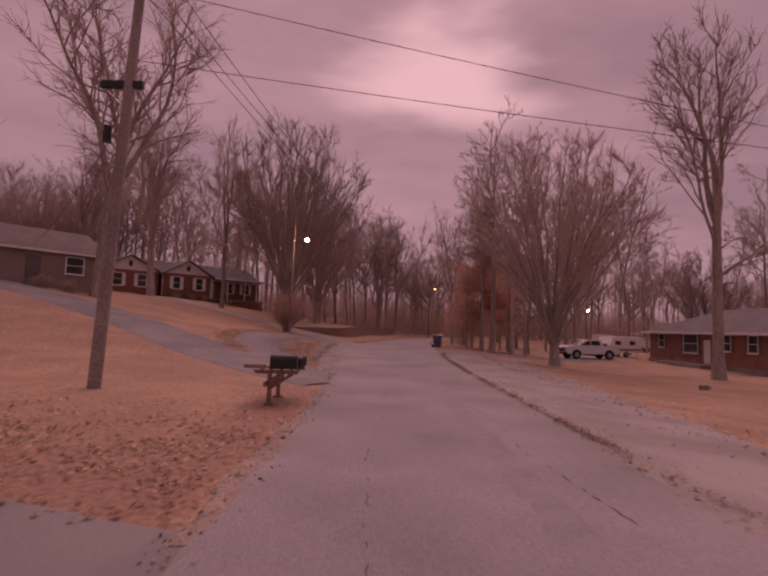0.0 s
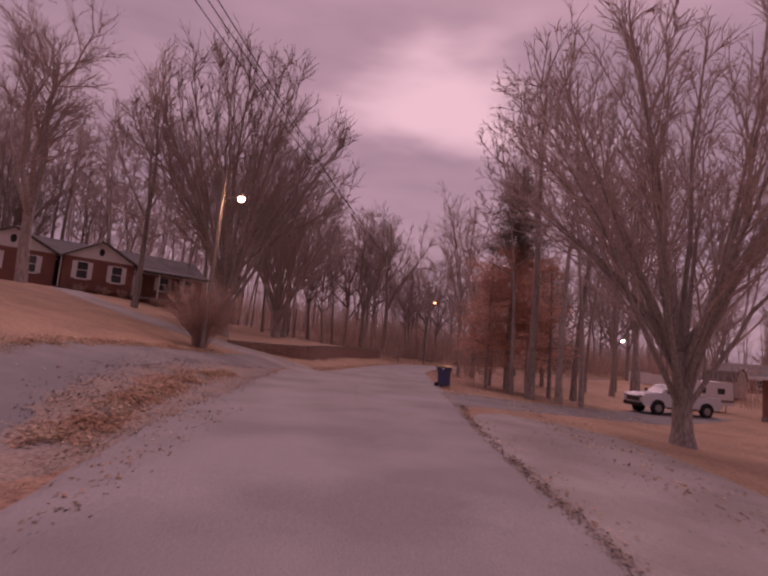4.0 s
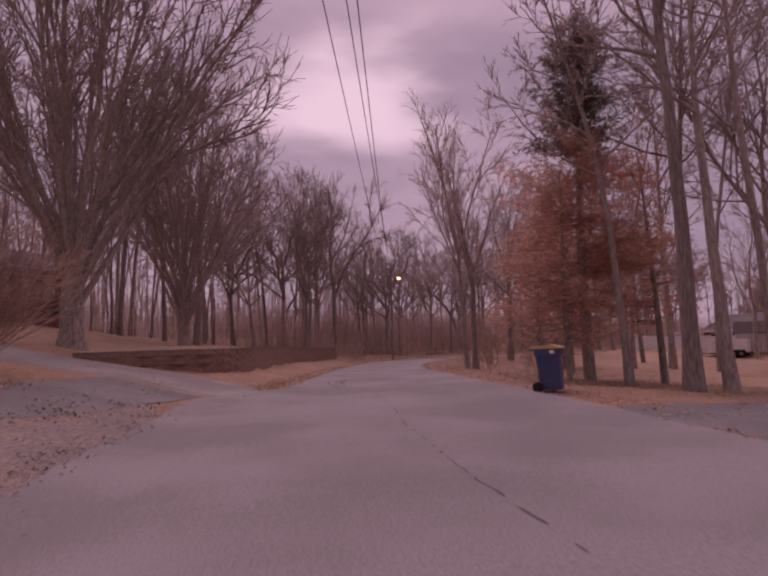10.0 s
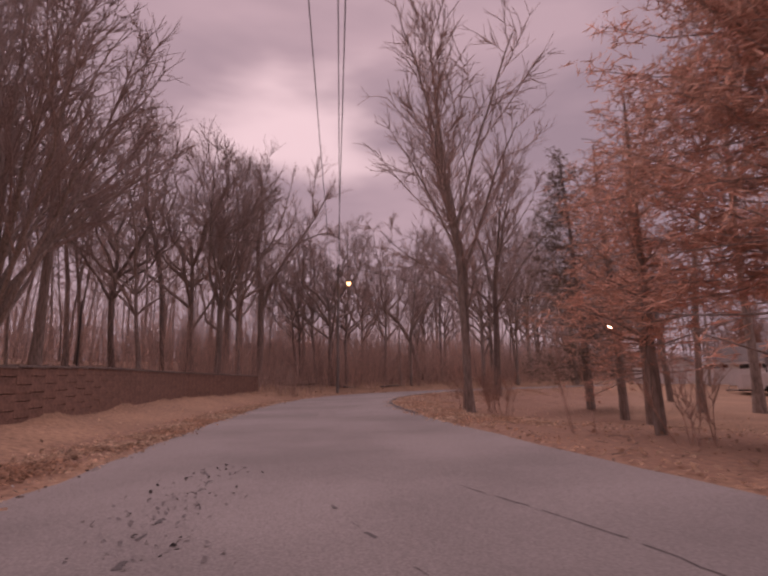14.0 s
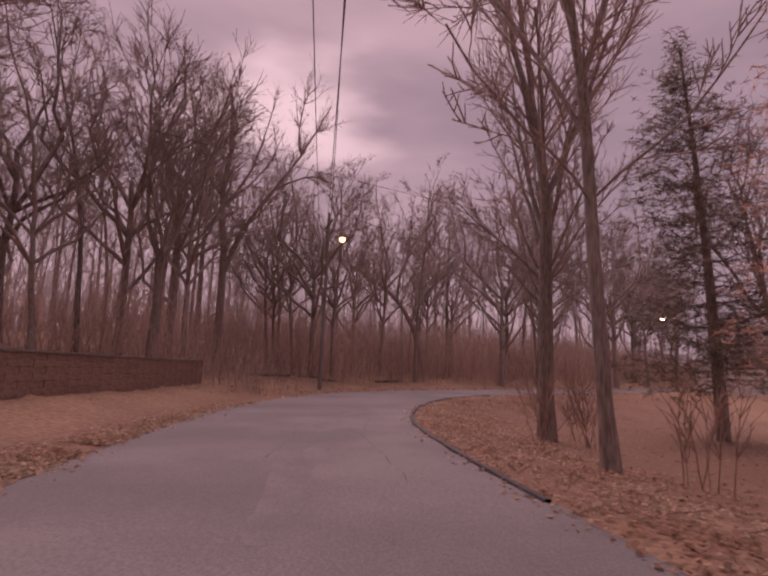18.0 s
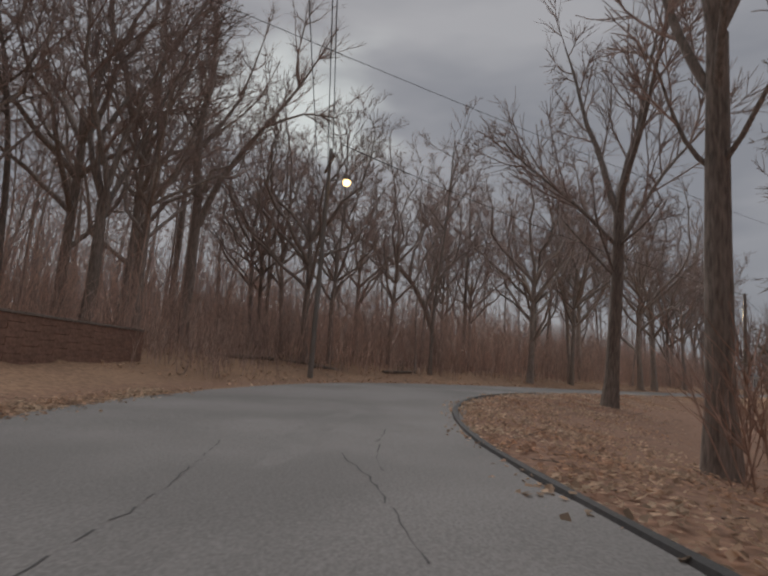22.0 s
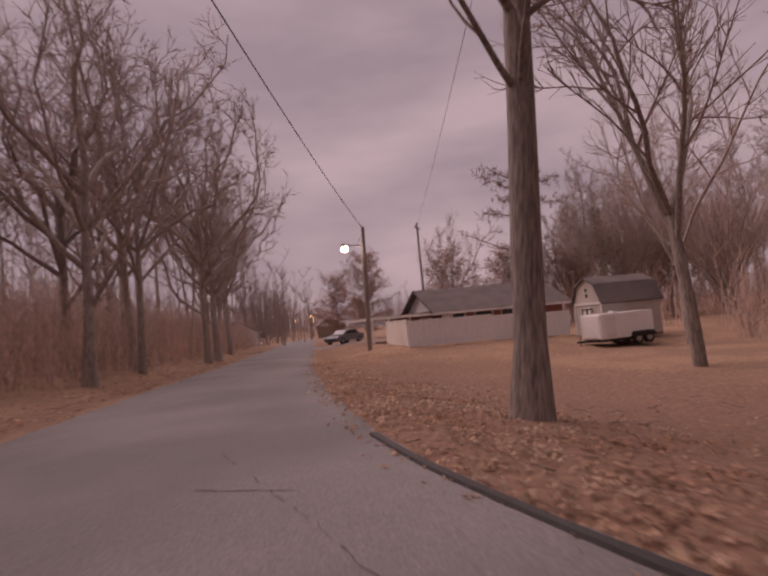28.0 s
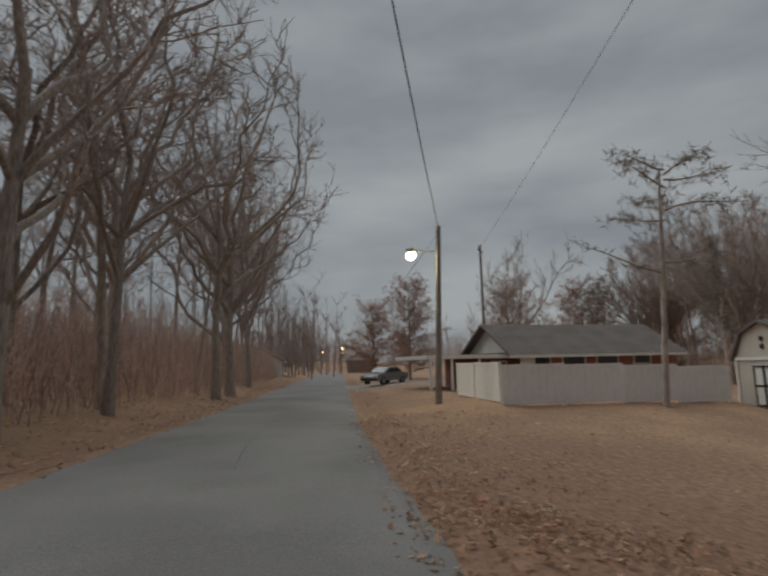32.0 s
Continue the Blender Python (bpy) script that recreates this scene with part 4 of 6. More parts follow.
def evergreen(x, y, h, reach, mat, label, seed, clear=0.15, droop=-0.1, shape=0.75, whorls=26, top_mat=None, density=1.0, top_density=1.0):
    """A conifer: trunk, whorls of boughs and blades of needles on them; shape: how pointed the crown is."""
    rng = np.random.default_rng(seed)
    t = thing("evergreen_tree", pose(x, y, height(x, y)), label, "tree")
    trunk = bough(rng, (0, 0, -0.1), (0, 0, 1), h * 0.97, h * 0.016, 0.03, 10, 0.012, 0.01)
    limbs, low, high = [], [], []
    for i in range(whorls):
        f = clear + (0.985 - clear) * i / whorls
        k = min(int(f * 10), 9)
        root = trunk[0][k] + (trunk[0][k + 1] - trunk[0][k]) * (f * 10 - k)
        for j in range(5):
            a = rng.uniform(0, 2 * math.pi)
            length = reach * ((1 - f) ** shape + 0.05) * rng.uniform(0.55, 1.15)
            b = bough(rng, root + (0, 0, rng.normal(0, h * 0.012)), (math.cos(a), math.sin(a), droop + 0.35 * f), length, 0.034 * (1.1 - f), 0.008, 5, 0.13, 0.04)
            limbs.append(b)
            n = max(5, int(length * 9 * density * (top_density if f > 0.6 else 1)))
            s = rng.uniform(0.15, 1.0, n) * 4.999
            q = s.astype(int)
            at = b[0][q] + (b[0][q + 1] - b[0][q]) * (s - q)[:, None] + rng.normal(0, 0.19, (n, 3))
            (high if f > 0.6 else low).append(at)
    part("trunk", quads("trunk", *tubes([trunk] + limbs, 5), BARK, True), BARK, t)
    for name, some, m in (("foliage", low, mat), ("crown", high, top_mat or mat)):
        p = np.concatenate(some)
        p = np.repeat(p, 7, axis=0)
        way = rng.normal(0, 1, p.shape) * (1, 1, 0.55)
        way /= np.linalg.norm(way, axis=1, keepdims=True)
        side = np.cross(way, rng.normal(0, 1, p.shape))
        side /= np.linalg.norm(side, axis=1, keepdims=True)
        ln, wd = rng.uniform(0.12, 0.3, (len(p), 1)), rng.uniform(0.007, 0.018, (len(p), 1))
        quad = np.stack([p - side * wd, p + side * wd, p + way * ln + side * wd * 0.4, p + way * ln - side * wd * 0.4], 1)
        part(name, quads(name, quad.reshape(-1, 3), np.arange(len(p) * 4).reshape(-1, 4), m), m, t)
    return t


evergreen(10.2, 57.1, 17.0, 4.6, RUSTY, "tall dark conifer with browning lower boughs", 61, 0.2, -0.15, 0.6, 44, NEEDLE, 2.4, 1.1)
evergreen(8.3, 55.2, 8.5, 3.0, RUSTY, "browning cedar beside the tall conifer", 62, 0.2, -0.1, 0.55, 20, density=0.6)
evergreen(9.7, 60.6, 9.5, 3.6, RUSTY, "ragged brown cedar with low forked trunk", 63, 0.26, 0.0, 0.5, 20, density=0.7)
evergreen(13.0, 56.2, 10.5, 3.2, RUSTY, "browning cedar under the tall conifer", 64, 0.26, -0.1, 0.6, 18, density=0.6)
evergreen(18.3, 75.0, 15.5, 4.0, NEEDLE, "dark green pine on the lawn inside the bend", 65, 0.14, -0.05, 0.55, 30, density=1.3)
evergreen(15.7, 69.2, 13.0, 3.4, RUSTY, "sparse browning pine on the lawn inside the bend", 72, 0.22, -0.05, 0.55, 18, density=0.7)
evergreen(14.0, 65.8, 10.5, 3.0, RUSTY, "brownish pine standing among the yard trees", 66, 0.2, -0.05, 0.6, 18, density=0.65)
evergreen(59.2, 80.0, 11.3, 3.2, NEEDLE, "pointed dark evergreen behind the shed", 67, 0.05, 0.0, 0.8, 22, density=0.8)
evergreen(61.9, 87.7, 8.6, 3.6, NEEDLE, "broad dark evergreen behind the long house", 68, 0.05, 0.1, 0.5, 18, density=0.8)
evergreen(67.0, 106.0, 10.5, 4.6, RUSSET, "large brown-leaved tree behind the long house", 69, 0.1, 0.3, 0.35, 22, density=1.4)
for k, (x, y, h) in enumerate(((69.0, 96.0, 9.5), (71.0, 89.5, 9.0), (70.0, 82.0, 8.5), (73.0, 112.5, 9.0), (66.0, 74.0, 8.5))):
    evergreen(x, y, h, 5.0, RUSSET, "broad brown-leaved tree behind the long house", 170 + k, 0.06, 0.3, 0.35, 20, density=1.3)
for k, (x, y, h) in enumerate(((148.0, 151.0, 9.0), (166.0, 176.0, 11.0), (182.0, 163.0, 10.0), (138.0, 127.0, 8.0), (205.0, 186.0, 11.0), (196.0, 200.0, 10.0))):
    evergreen(x, y, h, 4.8, NEEDLE if k % 2 else RUSTY, "dark rounded tree at the far end of the lane", 180 + k, 0.05, 0.2, 0.4, 14, density=0.6)
evergreen(-33.0, 27.0, 11.0, 4.0, RUSTY, "brown-leaved tree behind the tan house", 70, 0.1, 0.1, 0.5, 18, density=0.7)

# the slim pine with a flat top by the fence
flat_rng = np.random.default_rng(71)
slim = thing("pine_tree", pose(38.55, 86.4, height(38.55, 86.4), 4.5, 0, 0), "slim flat-topped pine in front of the white fence", "tree")
slim_trunk = bough(flat_rng, (0, 0, -0.1), (0, 0.01, 1), 9.0, 0.13, 0.05, 8, 0.015, 0.01)
slim_limbs, slim_at = [slim_trunk], []
for z, ln, a in ((4.9, 3.2, 1.7), (5.3, 2.4, 4.6), (6.9, 2.2, 1.2), (7.3, 2.6, 4.3), (7.9, 2.3, 0.3), (8.2, 2.4, 2.4), (8.5, 2.2, 5.2), (8.7, 1.8, 3.6), (8.9, 1.6, 1.5)):
    b = bough(flat_rng, (0, 0, z), (math.cos(a), math.sin(a), 0.12), ln, 0.05, 0.014, 6, 0.1, 0.02)
    slim_limbs.append(b)
    for _ in range(34 if z > 6 else 14):
        slim_at.append(b[0][flat_rng.integers(2, 7)] + flat_rng.normal(0, 0.28, 3) * (1, 1, 0.45))
part("trunk", quads("trunk", *tubes(slim_limbs, 6), BARK, True), BARK, slim)
sp = np.repeat(np.array(slim_at), 7, axis=0)
sw = flat_rng.normal(0, 1, sp.shape)
sw /= np.linalg.norm(sw, axis=1, keepdims=True)
ss = np.cross(sw, flat_rng.normal(0, 1, sp.shape))
ss /= np.linalg.norm(ss, axis=1, keepdims=True)
sq = np.stack([sp - ss * 0.012, sp + ss * 0.012, sp + sw * 0.25 + ss * 0.006, sp + sw * 0.25 - ss * 0.006], 1)
part("needles", quads("needles", sq.reshape(-1, 3), np.arange(len(sp) * 4).reshape(-1, 4), NEEDLE), NEEDLE, slim)


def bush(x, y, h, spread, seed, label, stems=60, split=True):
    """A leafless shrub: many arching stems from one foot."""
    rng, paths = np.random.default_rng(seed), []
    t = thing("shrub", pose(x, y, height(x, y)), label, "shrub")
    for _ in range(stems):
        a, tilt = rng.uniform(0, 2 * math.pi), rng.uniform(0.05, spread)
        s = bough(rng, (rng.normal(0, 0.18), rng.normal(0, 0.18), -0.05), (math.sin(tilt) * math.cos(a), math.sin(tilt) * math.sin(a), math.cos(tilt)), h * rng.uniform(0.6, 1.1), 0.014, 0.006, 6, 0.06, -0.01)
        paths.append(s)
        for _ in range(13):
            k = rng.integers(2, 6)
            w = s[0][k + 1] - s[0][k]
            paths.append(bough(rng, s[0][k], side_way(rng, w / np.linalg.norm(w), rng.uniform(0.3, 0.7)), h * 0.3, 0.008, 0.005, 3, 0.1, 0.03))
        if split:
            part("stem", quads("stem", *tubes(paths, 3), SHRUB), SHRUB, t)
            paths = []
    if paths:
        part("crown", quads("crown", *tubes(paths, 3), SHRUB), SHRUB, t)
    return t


bush(-9.6, 49.4, 3.7, 0.8, 81, "large leafless shrub with arching brown stems by the drive", 150)
for k, (x, y, h, s) in enumerate(((6.8, 59.8, 2.6, 0.2), (9.7, 72.8, 2.6, 0.45), (11.4, 73.2, 2.4, 0.5), (9.0, 67.5, 2.0, 0.5), (12.2, 74.6, 2.2, 0.6), (7.6, 57.4, 1.8, 0.5))):
    bush(x, y, h, s, 90 + k, "few thin leafless saplings near the road edge", 7 if k else 3)

# ---- retaining wall of stacked timbers ----
wall = thing("retaining_wall", pose(0, 0, 0), "low retaining wall of stacked dark timbers below the lawn", "wall", kind="structure")
wall_rng = np.random.default_rng(4)
timber_meshes = {}


def wall_run(line, r):
    """One course of timbers along the line; r counts the courses from the top, and 0 is the cap."""
    for a, b in zip(line[:-1], line[1:]):
        ln, ang = math.hypot(b[0] - a[0], b[1] - a[1]), math.atan2(b[1] - a[1], b[0] - a[0])
        cx, cy = (a[0] + b[0]) / 2, (a[1] + b[1]) / 2
        nx, ny = -math.sin(ang), math.cos(ang)
        top = float(wall_top(cy)) + 0.02 - 0.17 * r
        if top < height(cx - nx * 0.6, cy - ny * 0.6) - 0.15:
            continue
        key = (round(ln, 1), r == 0)
        if key not in timber_meshes:
            me = bpy.data.meshes.new("timber")
            bm = box(ln + 0.004, 0.42 if r else 0.47, 0.168 if r else 0.06, bevel=0.005)
            bm.to_mesh(me), bm.free()
            me.materials.append(TIMBER if r else POLE_WOOD)
            timber_meshes[key] = me
        off = 0.22 + wall_rng.uniform(-0.003, 0.003)
        part("timber" if r else "cap", timber_meshes[key], TIMBER, wall, at=Matrix.Translation((cx + nx * off, cy + ny * off, top - (0.0 if r else 0.17) + (0.003 if r else 0.175))) @ Matrix.Rotation(ang, 4, "Z"))


MIDS = np.concatenate([WALL[:1], (WALL[:-1] + WALL[1:]) / 2, WALL[-1:]])
for course in range(10):
    wall_run(WALL if course % 2 else MIDS, course)

# ---- mailboxes ----
mz = height(-2.7, 13.5)
stand = thing("mailbox_stand", pose(-2.68, 13.5, mz, 0, 0, 3), "weathered wooden stand carrying a row of mailboxes", "mailbox stand")
for y in (-0.68, 0.68):
    part("post", box(0.10, 0.10, 1.02, 0, y, -0.12, 0.012), TIMBER, stand)
    part("foot", box(0.24, 0.16, 0.05, 0, y, 0.0, 0.01), TIMBER, stand)
    part("crossbar", box(1.05, 0.09, 0.09, 0.16, y, 0.74, 0.01), TIMBER, stand)
    part("brace", rod(0.035, (0.04, y, 0.42), (0.55, y, 0.74), n=6), TIMBER, stand)
part("rail", box(0.06, 1.75, 0.14, 0.09, 0, 0.46, 0.012), TIMBER, stand)
part("rail", box(0.06, 1.75, 0.12, -0.09, 0, 0.44, 0.012), TIMBER, stand)
for k in range(4):
    part("board", box(0.15, 2.05, 0.035, -0.27 + 0.24 * k, 0, 0.83, 0.006), TIMBER, stand)


def mailbox(x, y, z, w, h, ln, label):
    t = thing("mailbox", pose(x, y, z, 0, 0, 3), label, "mailbox", "mailboxes on the stand")
    arch = [(-w / 2, 0), (w / 2, 0)] + [(w / 2 * math.cos(a), h - w / 2 + w / 2 * math.sin(a)) for a in np.linspace(0, math.pi, 9)]
    part("body", prism(arch, ln, "x"), BLACK, t)
    lid = [(u * 1.05, v * 1.03) for u, v in arch]
    part("door", prism(lid, 0.02, "x", m=Matrix.Translation((ln / 2 + 0.012, 0, 0))), BLACK, t)
    part("latch", box(0.03, 0.05, 0.03, ln / 2 + 0.03, 0, h * 0.86, 0.006), STEEL, t, "pale metal latch")
    part("flag", box(0.16, 0.012, 0.05, 0.08, w / 2 + 0.01, h * 0.6), BLACK, t)
    return t


mailbox(-2.34, 12.9, mz + 0.868, 0.29, 0.34, 0.62, "large black metal mailbox with a dull finish")
for k, y in enumerate((13.32, 13.68, 14.06)):
    mailbox(-2.26, y, mz + 0.868, 0.2, 0.26, 0.52, "black domed metal mailbox in a row")
paper_box = thing("newspaper_box", pose(-3.02, 12.85, mz + 0.868, 0, 0, 3), "flat dark newspaper tray beside the mailboxes", "newspaper box")
part("tray", box(0.5, 0.2, 0.09, bevel=0.01), TIMBER, paper_box)

# ---- wheeled bin ----
bz = height(4.5, 49.2)
wheelie = thing("wheeled_bin", pose(4.66, 49.25, bz + 0.035, 0, 0, -35) @ Matrix.Scale(1.14, 4), "blue plastic wheeled bin with a yellow lid at the roadside", "bin")
bm = bmesh.new()
rings = [(0.20, 0.23, 0.03), (0.21, 0.24, 0.07), (0.255, 0.30, 0.78), (0.285, 0.33, 0.80), (0.29, 0.335, 0.95)]
loops = []
for wx, wy, z in rings:
    loops.append([bm.verts.new((sx * wx + (0.05 if sx > 0 and z < 0.1 else 0), sy * wy, z)) for sx, sy in ((-1, -0.8), (-0.8, -1), (0.8, -1), (1, -0.8), (1, 0.8), (0.8, 1), (-0.8, 1), (-1, 0.8))])
for a, b in zip(loops[:-1], loops[1:]):
    for i in range(8):
        bm.faces.new((a[i], a[(i + 1) % 8], b[(i + 1) % 8], b[i]))
bm.faces.new(loops[0][::-1]), bm.faces.new(loops[-1])
part("body", bm, BIN_BLUE, wheelie)
part("lid", prism([(-0.36, 0.955), (0.33, 0.955), (0.335, 0.985), (0.1, 1.045), (-0.3, 1.03), (-0.36, 0.99)], 0.72, "y"), BIN_LID, wheelie, "sun-faded yellow lid")
part("handle", rod(0.018, (-0.37, -0.25, 0.93), (-0.37, 0.25, 0.93), n=8), BIN_BLUE, wheelie)
part("badge", box(0.10, 0.004, 0.07, 0.12, -0.336, 0.85), WHITE, wheelie, "small white sticker")
part("grip", box(0.3, 0.03, 0.05, 0, -0.325, 0.74, 0.01), BIN_BLUE, wheelie)
part("axle", rod(0.015, (-0.24, -0.28, 0.10), (-0.24, 0.28, 0.10), n=8), BLACK, wheelie)
for y in (-0.28, 0.28):
    part("wheel", rod(0.12, (-0.24, y - 0.03, 0.085), (-0.24, y + 0.03, 0.085), n=16), RUBBER, wheelie)

# ---- poles, lamps and wires ----


def lamp_pole(x, y, h, lean, arm, label, wood=POLE_WOOD, glow=LAMP_GLOW, r=0.14, bar=False):
    """A pole with a lamp on an arm; arm: reach in x and y, and the lamp's height."""
    t = thing("street_lamp", pose(x, y, height(x, y)), label, "street lamp")
    ground = height(x, y)
    part("pole", rod(r, (0, 0, -0.3), (lean[0], lean[1], h), r * 0.66, 12), wood, t)
    f = (arm[2] - ground + 0.25) / h
    root = Vector((lean[0] * f, lean[1] * f, arm[2] - ground + 0.1))
    tip = Vector((arm[0], arm[1], arm[2] - ground + 0.22))
    part("arm", rod(0.03, root, tip, n=8), STEEL, t)
    head = part("lamp_head", rod(0.19, tip + Vector((0, 0, 0.05)), tip + Vector((0, 0, -0.14)), 0.14, 12), STEEL, t)
    bm = bmesh.new()
    bmesh.ops.create_uvsphere(bm, u_segments=14, v_segments=8, radius=0.17, matrix=Matrix.Translation(tip - Vector((0, 0, 0.22))))
    part("bulb", bm, glow, head, "glowing lamp glass")
    if bar:
        part("crossarm", box(1.9, 0.09, 0.11, lean[0] * 0.93, lean[1] * 0.93, h * 0.93, 0.01), wood, t)
        for u in (-0.85, -0.3, 0.3, 0.85):
            part("insulator", rod(0.045, (lean[0] * 0.93 + u, lean[1] * 0.93, h * 0.93 + 0.11), (lean[0] * 0.93 + u, lean[1] * 0.93, h * 0.93 + 0.26), 0.03, 8), STEEL, t)
    return t


lamp_pole(-9.2, 48.6, 10.6, (0.15, 0), (1.45, -0.8, 9.84), "wooden street lamp pole with a bright greenish-white lamp", glow=LAMP_WHITE)
bend_lamp = lamp_pole(6.75, 89.25, 9.9, (0.15, 0), (0.85, -0.5, 8.77), "pale street lamp pole with an amber lamp at the bend", wood=CONCRETE, r=0.12)
part("crossarm", box(0.1, 2.2, 0.11, 0.14, 0, 9.75 - height(6.75, 89.25) - 0.12, 0.01), POLE_WOOD, bend_lamp)
lamp_pole(36.3, 94.3, 6.9, (0.0, -0.25), (-0.25, 0.85, 6.15), "dark wooden street lamp pole with a dazzling white lamp", glow=LAMP_WHITE, bar=False)

pa = thing("utility_pole", pose(-7.4, 13.7, height(-7.4, 13.7)), "tall weathered wooden utility pole on the verge", "utility pole")
part("pole", rod(0.17, (0, 0, -0.3), (0.55, 0.0, 11.5), 0.12, 14), POLE_WOOD, pa)
part("crossarm", box(2.3, 0.1, 0.12, 0.5, 0, 10.6, 0.01), POLE_WOOD, pa)
for u in (-1.0, -0.4, 0.4, 1.0):
    part("insulator", rod(0.05, (0.5 + u, 0, 10.72), (0.5 + u, 0, 10.9), 0.03, 8), STEEL, pa)
part("bracket", box(1.15, 0.14, 0.2, 0.2, 0, 8.0, 0.015), BLACK, pa, "short dark equipment arm")
part("brace", rod(0.02, (-0.3, 0.05, 8.0), (0.36, 0.05, 7.4), n=6), STEEL, pa)
for u in (-0.3, 0.7):
    part("insulator", rod(0.05, (u, 0, 8.2), (u, 0, 8.38), 0.03, 8), STEEL, pa)
can = part("transformer", rod(0.11, (-0.12, 0, 6.5), (-0.12, 0, 6.95), n=14), BLACK, pa, "small dark equipment can")
part("clamp", box(0.3, 0.06, 0.05, 0.08, 0, 6.7, 0.01), STEEL, can)


def wire(a, b, sag, r=0.011, label="thin black overhead wire"):
    t = np.linspace(0, 1, 25)[:, None]
    pts = np.array(a) * (1 - t) + np.array(b) * t
    pts[:, 2] -= (4 * sag * t * (1 - t))[:, 0]
    me = quads("overhead_wire", *tubes([(pts, np.full(25, r))], 5), CABLE, True)
    return tagged(new("overhead_wire", me), label, "wire", "overhead wires")


za = height(-7.4, 13.7)
wire((-6.95, 13.7, za + 10.9), (6.3, 89.25, 10.0), 1.6, 0.013)
wire((-5.9, 13.7, za + 10.9), (6.8, 89.25, 9.6), 2.2, 0.013)
wire((-6.5, 13.7, za + 10.9), (7.0, 89.25, 9.9), 1.9, 0.013)
wire((-6.9, 13.7, za + 8.8), (31.0, 17.0, 6.4), 0.2)
wire((-6.9, 13.7, za + 10.9), (31.0, 17.6, 6.0), 0.3)
wire((-8.0, 13.7, za + 10.9), (-30.0, -6.0, 10.5), 0.8)
wire((-6.9, 13.7, za + 7.6), (-26.0, 37.5, 7.3), 0.5)
wire((7.0, 87.5, 9.9), (36.3, 94.05, 7.2), 0.5, 0.016)
wire((60.0, 97.0, height(60, 97) + 11.2), (-27.0, 70.2, 9.5), 1.2, 0.008)
wire((36.3, 94.05, 7.0), (104, 132.3, 6.5), 1.2)

back_pole = thing("utility_pole", pose(60.0, 97.0, height(60, 97)), "wooden utility pole behind the long house", "utility pole")
part("pole", rod(0.15, (0, 0, -0.3), (0, 0, 11.4), 0.1, 12), POLE_WOOD, back_pole)
part("crossarm", box(1.8, 0.1, 0.11, 0, 0, 10.8, 0.01), POLE_WOOD, back_pole)
for u in (-0.8, 0.8):
    part("insulator", rod(0.05, (u, 0, 10.91), (u, 0, 11.07), 0.03, 8), STEEL, back_pole)

# thin dark pipe standing on the lawn behind the wall
pipe = thing("pipe_post", pose(-10.9, 88.8, height(-10.9, 88.8)), "thin dark metal post standing on the lawn", "post")
part("post", rod(0.055, (0, 0, -0.3), (0.05, 0, 4.6), 0.045, 8), BLACK, pipe)


# ---- vehicles ----


def wheel_parts(t, x, y, r, w):
    side = 1 if y > 0 else -1
    tyre = part("wheel", rod(r, (x, y - w / 2, r), (x, y + w / 2, r), n=20), RUBBER, t)
    part("rim", rod(r * 0.62, (x, y + side * (w / 2 - 0.01), r), (x, y + side * (w / 2 + 0.012), r), r * 0.55, 14), STEEL, tyre)


